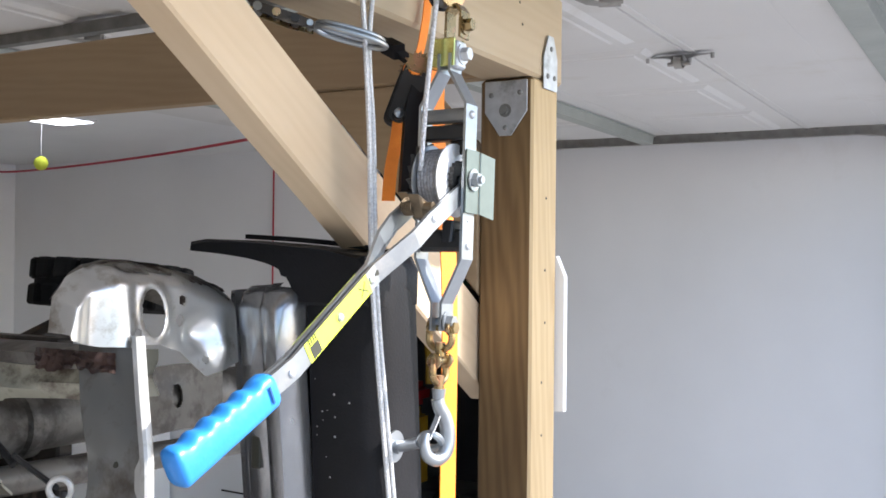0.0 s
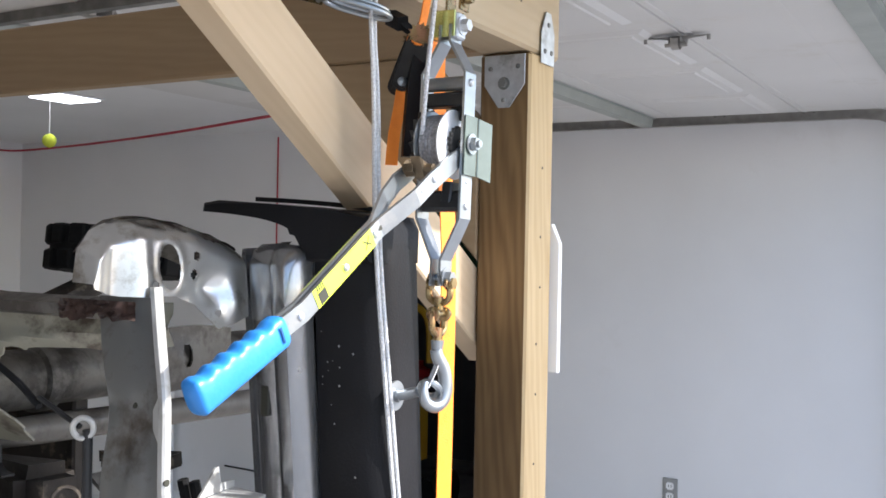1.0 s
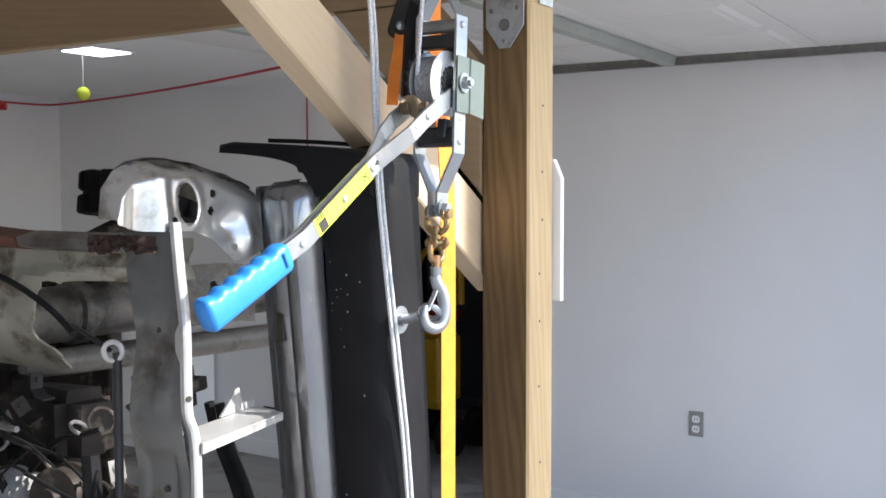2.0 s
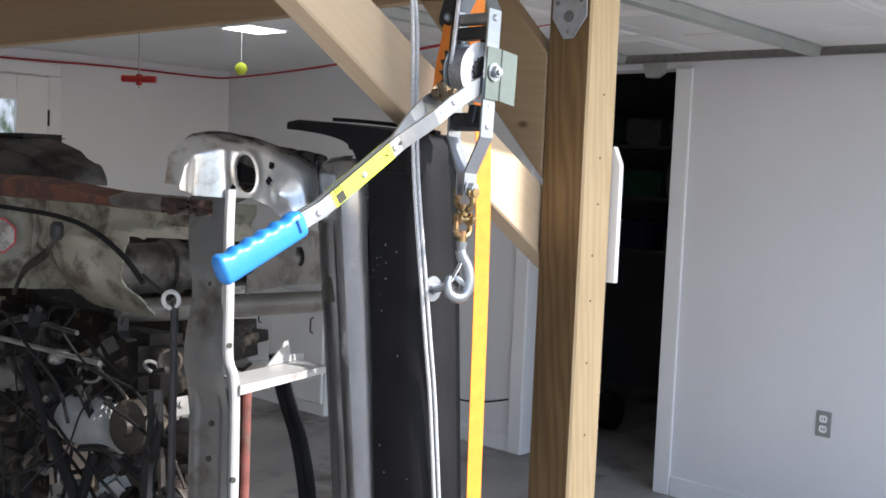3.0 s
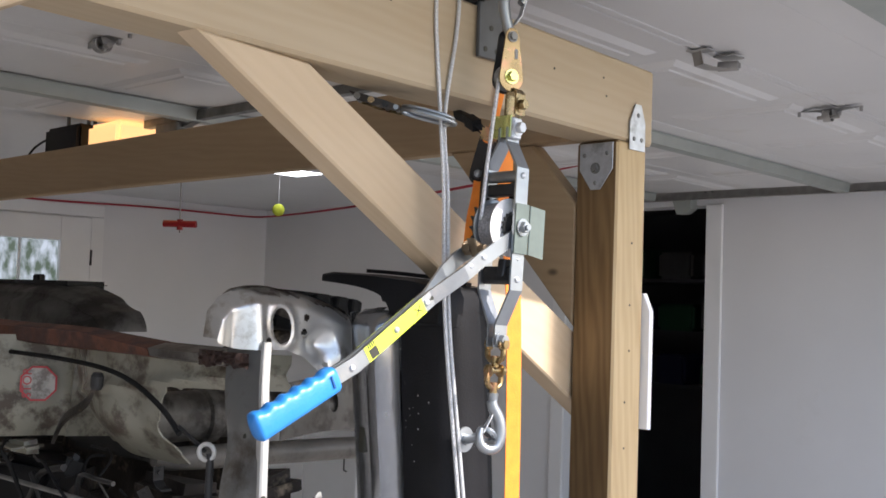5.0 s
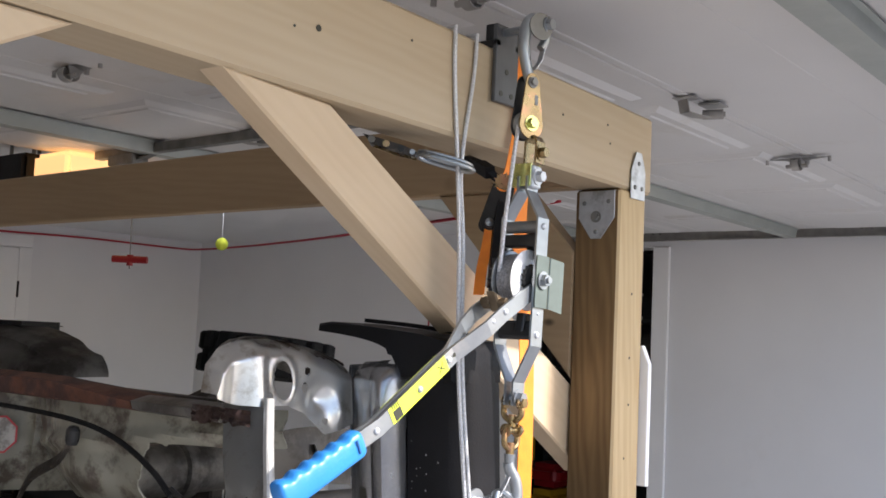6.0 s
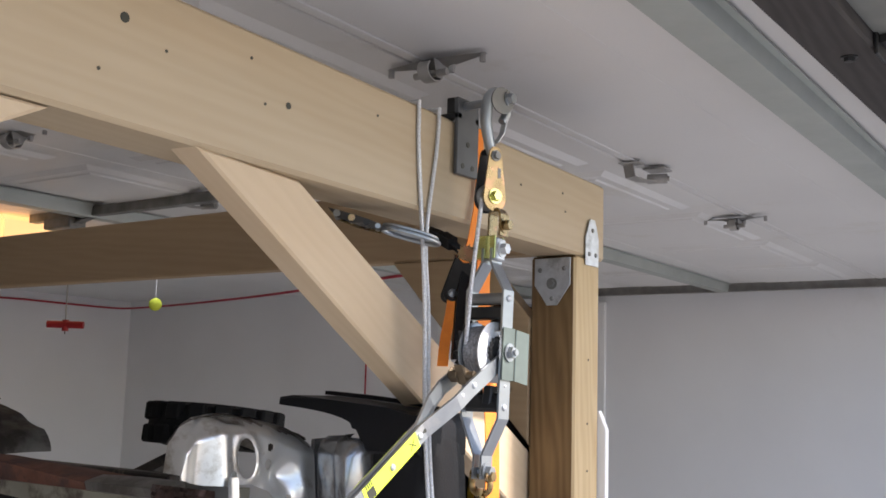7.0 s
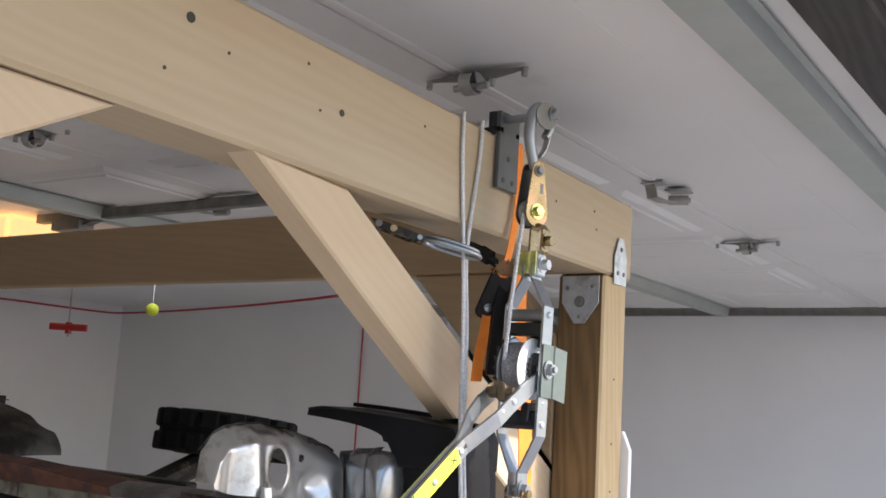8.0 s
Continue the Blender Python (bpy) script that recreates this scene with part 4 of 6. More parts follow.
def ratchet_strap():
    r = thing("ratchet_strap", "orange ratchet strap with a black buckle round the beam", "ratchet strap")
    W = (0.25, 0.97, 0)
    bm = B()
    strap(bm, smooth_path(((-0.05, -0.322, 2.0505), (0.004, -0.323, 2.0500), (0.0125, -0.322, 2.030), (0.016, -0.328, 1.95), (0.018, -0.345, 1.885), (0.014, -0.352, 1.858)), 4), (0.2, 0.97, 0.1), 0.013, 0.0016)
    part("webbing", bm, ORANGE, r)
    bm = B()
    strap(bm, smooth_path(((0.030, -0.330, 1.85), (0.034, -0.338, 1.80), (0.040, -0.340, 1.74), (0.046, -0.328, 1.64), (0.044, -0.318, 1.54), (0.035, -0.303, 1.40), (0.026, -0.290, 1.2), (0.016, -0.275, 0.9), (0.01, -0.27, 0.5)), 4), W, 0.026, 0.0016)
    part("webbing", bm, ORANGE, r)
    bm = B()
    strap(bm, smooth_path(((-0.018, -0.336, 1.806), (-0.022, -0.338, 1.77), (-0.026, -0.343, 1.735), (-0.027, -0.347, 1.695)), 4), (0.67, 0.74, 0), 0.016, 0.0016)
    part("webbing", bm, ORANGE, r)
    # ratchet head: two black cheeks hung from its spindle, with the wound strap between them
    top, piv = Vector((0.012, -0.352, 1.853)), Vector((-0.026, -0.333, 1.800))
    ax = Vector((0.69, -0.72, 0.05)).normalized()
    d = (piv - top).normalized()
    k = ax.cross(d).normalized()
    for off in (-0.015, 0.013):
        bm = B()
        o = top + ax * off
        poly = [o - d * 0.010 + k * 0.015, o + d * 0.020 + k * 0.018]
        poly += [piv + ax * off + d * (0.013 * math.sin(q)) + k * (0.013 * math.cos(q)) for q in [math.pi * i / 8 for i in range(9)]]
        poly += [o + d * 0.020 - k * 0.013, o - d * 0.010 - k * 0.012]
        prism(bm, poly, ax * 0.0028, 0.0006)
        part("ratchet_cheek", bm, BLACKM, r, "black steel cheek of the ratchet")
    bm = B()
    cyl(bm, piv - ax * 0.020, piv + ax * 0.0185, 0.0075, seg=16)
    part("pivot_pin", bm, BLACKM, r)
    part("spindle_end", lathe(B(), piv + ax * 0.0185, ax, ((0, 0.0062), (0.002, 0.0062), (0.003, 0.004), (0.004, 0.0008)), 14), ZINC, r, "zinc plated pivot end", True)
    bm = B()
    poly = []
    for i in range(14):
        q = 2 * math.pi * i / 14
        poly += [top + d * (w * math.cos(e)) + k * (w * math.sin(e)) - ax * 0.019 for e, w in ((q, 0.0125), (q + 0.12, 0.0165), (q + 0.28, 0.0130))]
    prism(bm, poly, ax * 0.003)
    prism(bm, [p + ax * 0.036 for p in poly], ax * 0.003)
    part("ratchet_wheel", bm, CHROMATE, r, "yellow zinc toothed wheel")
    bm = B()
    cyl(bm, top - ax * 0.0145, top + ax * 0.0125, 0.0115, seg=18)
    part("wound_webbing", bm, ORANGE, r)
    # long lever up under the beam, and the short one that hangs by the winch
    bm = B()
    strap(bm, smooth_path((top + Vector((-0.004, 0.004, 0.004)), (-0.010, -0.362, 1.874), (-0.034, -0.354, 1.886), (-0.062, -0.345, 1.896)), 3), (0.66, 0.74, 0.2), 0.011, 0.013)
    strap(bm, ((-0.002, -0.364, 1.870), (-0.026, -0.357, 1.882)), (0.66, 0.74, 0.2), 0.014, 0.018)
    part("release_lever", bm, BLACKP, r)
    bm = B()
    strap(bm, smooth_path((top + Vector((0.004, 0.006, -0.004)), (0.004, -0.342, 1.81), (-0.002, -0.340, 1.76), (-0.004, -0.342, 1.705)), 3), (0.67, 0.74, 0), 0.018, 0.012)
    part("release_lever", bm, BLACKP, r)
    # second buckle under the beam with an oval wire hook
    BA, BB = Vector((-0.080, -0.548, 1.8945)), Vector((-0.024, -0.500, 1.8745))
    bd = (BB - BA).normalized()
    bs = Vector((0.62, -0.78, 0.0)).normalized()
    bu = bs.cross(bd).normalized()
    bu = bu if bu.z > 0 else -bu
    for off, m_ in ((0.014, GRIME), (-0.014, CHROMATE)):
        bm = B()
        o = bs * off
        prism(bm, (BA + o + bu * 0.004, BA + o + bd * 0.02 + bu * 0.005, BB + o - bd * 0.02 + bu * 0.005, BB + o + bu * 0.003, BB + o - bu * 0.005, BB + o - bd * 0.03 - bu * 0.007, BA + o + bd * 0.015 - bu * 0.005), bs * 0.0024, 0.0005)
        part("buckle", bm, m_, r, "worn yellow zinc buckle side" if m_ is CHROMATE else "greasy dark steel buckle side")
    for q in (0.18, 0.45, 0.72, 0.93):
        c = BA.lerp(BB, q)
        part("buckle_pin", cyl(B(), c - bs * 0.017, c + bs * 0.019, 0.0048 if q < 0.9 else 0.0036, seg=12), (DULL, CHROMATE, BLACKM, ZINC)[int(q * 4)], r)
    bm = B()
    strap(bm, (BA + bd * 0.012 + bu * 0.003, BA.lerp(BB, 0.5) + bu * 0.0045, BB - bd * 0.012 + bu * 0.001), bs, 0.022, 0.003)
    part("wound_webbing", bm, BLACKP, r, "dark strap folded in the buckle")
    TIP = Vector((0.038, -0.453, 1.856))
    c = (BB + TIP) / 2
    ha = (TIP - BB) / 2
    hb = Vector((0.62, -0.78, 0.16)).normalized() * 0.0145
    bm = B()
    for lift, sz, rr in ((0.0, 1.0, 0.0030), (0.0056, 0.93, 0.0026)):
        ring = [c + ha * (math.copysign(abs(math.cos(q)) ** 0.7, math.cos(q)) * sz) + hb * math.sin(q) * sz + Vector((0, 0, lift)) for q in [2 * math.pi * i / 44 for i in range(44)]]
        tube(bm, ring, rr, 8, closed=True)
    part("wire_hook", bm, ZINC, r, "zinc plated oval wire hook", True)
    return r


ratchet_strap()


# ---- stripped pickup body lying on its side ----
TRUCK = thing("pickup_body", "stripped rusty silver pickup front end lying on its side", "vehicle body")


def fender_apron():
    """Stamped silver panel with a lamp opening: the corner of the front end."""
    tops = ((-0.674, 1.545), (-0.670, 1.582), (-0.652, 1.602), (-0.624, 1.616), (-0.57, 1.618), (-0.519, 1.613), (-0.47, 1.602), (-0.43, 1.587), (-0.418, 1.580))
    lows = ((-0.672, 1.538), (-0.655, 1.533), (-0.635, 1.529), (-0.600, 1.528), (-0.555, 1.527), (-0.520, 1.516), (-0.478, 1.484), (-0.445, 1.490), (-0.418, 1.498))
    def curve(c, u):
        f = u * (len(c) - 1)
        i = min(int(f), len(c) - 2)
        k = f - i
        return Vector(c[i]) * (1 - k) + Vector(c[i + 1]) * k
    bm = B()
    NU, NV = 130, 52
    def f(u, v):
        p = curve(lows, u) * (1 - v) + curve(tops, u) * v
        y, z = p
        x = -0.195
        x -= 0.035 * max(0.0, v - 0.72) ** 2 / 0.08           # the top rolls back
        x -= 0.012 * math.exp(-((y + 0.700) / 0.02) ** 2)
        x += 0.016 * math.exp(-((y + 0.610) / 0.018) ** 2) * (1 - v * 0.6)
        x -= 0.009 * math.exp(-((y + 0.645) / 0.013) ** 2) * (1 - 0.5 * v)
        d = math.hypot((y + 0.567 + 0.12 * (z - 1.562)) / 0.024, (z - 1.562) / 0.034)
        x += 0.006 * math.exp(-((d - 0.9) / 0.30) ** 2)
        x -= 0.018 * math.exp(-((y + 0.49) / 0.02) ** 2 - ((z - 1.535) / 0.02) ** 2)
        x += 0.010 * math.exp(-((y + 0.455) / 0.012) ** 2 - ((z - 1.515) / 0.025) ** 2)
        return Vector((x, y, z))
    grid_surface(bm, f, NU, NV)
    kill = [fc for fc in bm.faces if math.hypot((fc.calc_center_median().y + 0.567 + 0.12 * (fc.calc_center_median().z - 1.562)) / 0.0175, (fc.calc_center_median().z - 1.562) / 0.027) < 1 or any(math.hypot(fc.calc_center_median().y - a, fc.calc_center_median().z - b) < r for a, b, r in ((-0.517, 1.575, 0.006), (-0.520, 1.552, 0.007), (-0.478, 1.503, 0.005), (-0.592, 1.540, 0.006)))]
    bmesh.ops.delete(bm, geom=kill, context="FACES")
    # round off the rim of the opening
    for e in bm.edges:
        if e.is_boundary:
            for v in e.verts:
                dy, dz = v.co.y + 0.567 + 0.12 * (v.co.z - 1.562), v.co.z - 1.562
                d = math.hypot(dy / 0.0175, dz / 0.027)
                if 0.6 < d < 1.25:
                    v.co.y += dy / d - dy
                    v.co.z += dz / d - dz
    bmesh.ops.solidify(bm, geom=list(bm.faces), thickness=0.002)
    part("fender_apron", bm, SILVER, TRUCK, "dented bare silver stamped panel with an oval opening", True)
    bm = B()
    def rust_top(u, v):
        uu = 0.42 + 0.55 * u
        edge = 0.885 + 0.09 * noise.noise(Vector((u * 7, 0.3, 4))) + 0.05 * noise.noise(Vector((u * 23, 1.3, 2)))
        return f(uu, edge + (1 - edge) * v) + Vector((0.0018, 0, 0.0008))
    grid_surface(bm, rust_top, 60, 8)
    bmesh.ops.solidify(bm, geom=list(bm.faces), thickness=0.001)
    part("rust_patch", bm, mat("patchy_rust", (0.40, 0.38, 0.34), 0.5, 0.5, var=0.3, scale=25, bump=0.5, dark=(0.075, 0.045, 0.035), dscale=24, damt=0.55), TRUCK, "flaking rust along the panel's top edge", True)
    # dirty top skin running back from the apron
    bm = B()
    def g(u, v):
        p = curve(tops, 0.34 + 0.66 * u)
        x = -0.222 - 0.06 * v
        return Vector((x, p.x, p.y + 0.002 * math.sin(v * 5 + u * 9) + 0.001 - 0.035 * v * v + 0.0025 * noise.noise(Vector((u * 9, v * 7, 2)))))
    grid_surface(bm, g, 30, 12)
    bmesh.ops.solidify(bm, geom=list(bm.faces), thickness=0.002)
    part("fender_skin", bm, mat("scraped_paint", (0.34, 0.32, 0.28), 0.6, 0.2, var=0.25, scale=14, bump=0.4, dark=(0.05, 0.035, 0.03), dscale=14, damt=0.75), TRUCK, "scraped dirty fender skin", True)


fender_apron()
WSHEET = mat("white_sheet", (0.46, 0.46, 0.44), 0.38, 0.3, var=0.06, scale=20, dark=(0.30, 0.28, 0.25), dscale=18, damt=0.12)
# core support column with its bright flange
def column():
    bm = B()
    def left(z):
        return -0.660 + 0.012 * math.exp(-((z - 1.40) / 0.05) ** 2) + (0.012 if z < 1.30 else 0.0) * min(1, (1.30 - z) / 0.06)
    def f(u, v):
        z = 0.25 + (1.528 - 0.25) * v
        y = left(z) - 0.008 + 0.004 * u
        x = -0.205 + 0.089 * u 
        def soft(q, w):
            return 1 / (1 + math.exp(-q / w))
        y += 0.005 * soft(u - 0.20, 0.02) * soft(0.80 - u, 0.02) * soft(z - 1.10, 0.004) * soft(1.262 - z, 0.004)
        y -= 0.0035 * soft(u - 0.50, 0.02) * soft(0.78 - u, 0.02) * soft(z - 1.322, 0.003) * soft(1.352 - z, 0.003)
        y += 0.0025 * soft(u - 0.42, 0.02) * soft(0.72 - u, 0.02) * soft(z - 1.40, 0.003) * soft(1.425 - z, 0.003)
        y -= 0.004 * math.sin(math.pi * u)
        k = max(0.0, (z - 1.42) / 0.12) ** 1.4
        x, y = x - 0.062 * k - 0.004 * u + 0.008, y + 0.050 * k + 0.007
        return Vector((x, y, z))
    grid_surface(bm, f, 30, 200)
    bmesh.ops.solidify(bm, geom=list(bm.faces), thickness=0.002)
    part("core_support", bm, PRIMER, TRUCK, "grey primed core support column", True)
    bm = B()
    path = [(-0.595, 1.540), (-0.594, 1.48), (-0.590, 1.42), (-0.5895, 1.36), (-0.588, 1.315), (-0.578, 1.285), (-0.575, 1.20), (-0.574, 0.9), (-0.574, 0.25)]
    P = smooth_path([(-0.113 - 0.062 * max(0.0, (b - 1.42) / 0.12) ** 1.4, a - 0.062 + 0.050 * max(0.0, (b - 1.42) / 0.12) ** 1.4, b) for a, b in path], 4)
    rings = []
    for p in P:
        rings.append([bm.verts.new(p + Vector(o)) for o in ((0, -0.006, 0), (0.007, -0.0065, 0), (0.0095, -0.004, 0), (0.0095, 0.003, 0), (0.007, 0.0065, 0), (-0.018, 0.009, 0), (-0.018, 0.004, 0), (0.003, 0.001, 0))])
    for a, b in zip(rings, rings[1:]):
        for k in range(8):
            bm.faces.new((a[k], a[(k + 1) % 8], b[(k + 1) % 8], b[k]))
    bm.faces.new(rings[0]), bm.faces.new(rings[-1][::-1])
    part("flange", bm, WSHEET, TRUCK, "pale folded flange of the core support", True)
    for y, z in ((-0.612, 1.15), (-0.624, 1.335)):
        part("hole", cyl(B(), (-0.108, y - 0.029, z), (-0.1027, y - 0.029, z), 0.004, seg=12), INK, TRUCK)
    for k, z in ((0.45, 1.413), (0.5, 1.17), (0.4, 1.10), (0.55, 1.22)):
        c = Vector((-0.193 + 0.081 * k, left(z) + 0.001 + 0.004 * k, z))
        part("hole", cyl(B(), c + Vector((0, 0.008, 0)), c + Vector((0, -0.0040, 0)), 0.0042, seg=12), INK, TRUCK)
    shift = Vector((0.062, -0.025, 0))
    # cross bar and gusset
    bm = B()
    prism(bm, ((-0.160, -0.612, 1.277), (-0.195, -0.430, 1.277), (-0.245, -0.430, 1.280), (-0.215, -0.600, 1.280)), (0, 0, 0.003))
    prism(bm, ((-0.160, -0.612, 1.267), (-0.195, -0.430, 1.270), (-0.195, -0.430, 1.2765), (-0.160, -0.612, 1.2765)), (-0.003, 0, 0))
    prism(bm, ((-0.232, -0.510, 1.2835), (-0.235, -0.494, 1.296), (-0.238, -0.474, 1.315), (-0.239, -0.467, 1.316), (-0.241, -0.460, 1.294), (-0.246, -0.430, 1.292), (-0.246, -0.430, 1.2835)), (-0.003, 0, 0))
    bmesh.ops.translate(bm, verts=bm.verts, vec=shift)
    part("cross_bar", bm, WSHEET, TRUCK, "pale cross bar with a gusset")


column()


def lean(bm, k):
    """The front end does not hang plumb: it drifts sideways towards the floor."""
    for v in bm.verts:
        v.co.y += k * max(0.0, 1.60 - v.co.z)


def moulding():
    """Tall silver panel edge with a rounded ridge and a dark slot."""
    prof = [(-0.215, -0.400), (-0.205, -0.428), (-0.193, -0.434), (-0.1915, -0.404), (-0.1845, -0.404), (-0.183, -0.440), (-0.180, -0.444), (-0.170, -0.452), (-0.150, -0.455), (-0.139, -0.453), (-0.1385, -0.436), (-0.1345, -0.436), (-0.133, -0.459), (-0.127, -0.467), (-0.118, -0.4715), (-0.104, -0.470), (-0.094, -0.460), (-0.088, -0.435), (-0.088, -0.405)]
    bm = B()
    zs = [0.25, 0.8, 1.2, 1.5, 1.565, 1.585, 1.595]
    rows = []
    for z in zs:
        k = 0 if z < 1.56 else (z - 1.56) / 0.035
        rows.append([bm.verts.new((a * (1 - 0.0 * k) - 0.004 * k * k, b + 0.030 * k ** 3 * (1 if 3 < i < 18 else 0.2), z - 0.012 * k * abs(i - 11) / 11)) for i, (a, b) in enumerate(prof)])
    for a, b in zip(rows, rows[1:]):
        for i in range(len(prof) - 1):
            bm.faces.new((a[i], a[i + 1], b[i + 1], b[i]))
    bmesh.ops.solidify(bm, geom=list(bm.faces), thickness=-0.004)
    lean(bm, 0.11)
    part("header_panel", bm, SILVERP, TRUCK, "silver painted header panel edge", True)
    bm = B()
    box(bm, (-0.163, -0.4345, 1.372), (-0.148, -0.4305, 1.412), 0.002)
    part("slot", bm, INK, TRUCK)
    part("slot", box(B(), (-0.187, -0.417, 1.53), (-0.182, -0.4115, 1.58), 0.0005), INK, TRUCK)


moulding()


def bumper():
    bm = B()
    prof = [(-0.105, -0.375), (-0.098, -0.418), (-0.085, -0.430), (-0.06, -0.432), (-0.02, -0.424), (-0.004, -0.414), (0.004, -0.402), (0.007, -0.385), (0.006, -0.345), (0.001, -0.328), (-0.012, -0.322), (-0.06, -0.325), (-0.105, -0.335)]
    zs = [0.25, 0.6, 1.0, 1.3, 1.5, 1.56, 1.59, 1.61]
    rows = []
    c = Vector((-0.05, -0.375))
    for z in zs:
        k = 1 - (0 if z < 1.55 else 0.05 * ((z - 1.55) / 0.05) ** 2)
        rows.append([bm.verts.new((c.x + (a - c.x) * k, c.y + (b - c.y) * k, z)) for a, b in prof])
    n = len(prof)
    for a, b in zip(rows, rows[1:]):
        for i in range(n):
            bm.faces.new((a[i], a[(i + 1) % n], b[(i + 1) % n], b[i]))
    bm.faces.new(rows[0][::-1]), bm.faces.new(rows[-1])
    lean(bm, 0.075)
    b = part("bumper", bm, BLACKP, TRUCK, "black plastic bumper speckled with dirt", True)
    # end cap that wraps back along the side
    bm = B()
    low = smooth_path(((-0.268, -0.436, 1.633), (-0.215, -0.436, 1.629), (-0.160, -0.436, 1.622), (-0.122, -0.436, 1.611), (-0.104, -0.436, 1.592), (-0.098, -0.436, 1.570)), 4)
    high = [(0.004, -0.436, 1.570), (0.005, -0.436, 1.612), (-0.004, -0.436, 1.628), (-0.06, -0.436, 1.635), (-0.15, -0.436, 1.642), (-0.240, -0.436, 1.6475), (-0.266, -0.436, 1.644)]
    prism(bm, [Vector(p) for p in list(low) + high], (0, 0.112, 0), 0.004)
    part("end_cap", bm, BLACKP, b, "black bumper end cap", True)
    bm = B()
    strap(bm, smooth_path(((-0.235, -0.36, 1.6520), (-0.15, -0.36, 1.6475), (-0.06, -0.36, 1.640), (-0.012, -0.36, 1.632)), 5), (0, 1, 0), 0.012, 0.006)
    part("trim_strip", bm, BLACKP, b)
    bm2 = B()
    random.seed(5)
    for i in range(22):
        z = random.uniform(0.9, 1.55)
        x = random.uniform(-0.085, -0.015)
        y = -0.4325 + max(0, (x + 0.06)) * 0.2 - 0.0003
        if random.random() < 0.5:
            z = random.gauss(1.44, 0.03)
            x = random.gauss(-0.065, 0.012)
            y = -0.4325 + max(0, (x + 0.06)) * 0.2 - 0.0003
        rr = random.uniform(0.0006, 0.0017)
        cyl(bm2, (x, y, z), (x, y - 0.0006, z), rr, rr * 0.6, seg=7)
    lean(bm2, 0.075)
    tagged(part("paint_specks", bm2, PRIMER, b, "pale specks of paint"), kind="stuff")
    # eye bolt with its large washer
    bm = B()
    lathe(bm, (0.0065, -0.380, 1.407), (1, 0, 0), ((0, 0.0185), (0.0025, 0.0185), (0.003, 0.008), (0.010, 0.008), (0.010, 0.004)), 26)
    cyl(bm, (0.012, -0.380, 1.407), (0.052, -0.396, 1.418), 0.0065, seg=12)
    ring = [Vector((0.070, -0.402, 1.4225)) + Vector((0.95, -0.2, 0.25)).normalized() * 0.014 * math.cos(a) + Vector((0.0, -0.75, 0.65)).normalized() * 0.014 * math.sin(a) for a in [2 * math.pi * i / 28 for i in range(28)]]
    tube(bm, ring, 0.0042, 8, closed=True)
    part("eye_bolt", bm, ZINC, b, "zinc plated eye bolt with a washer", True)


bumper()


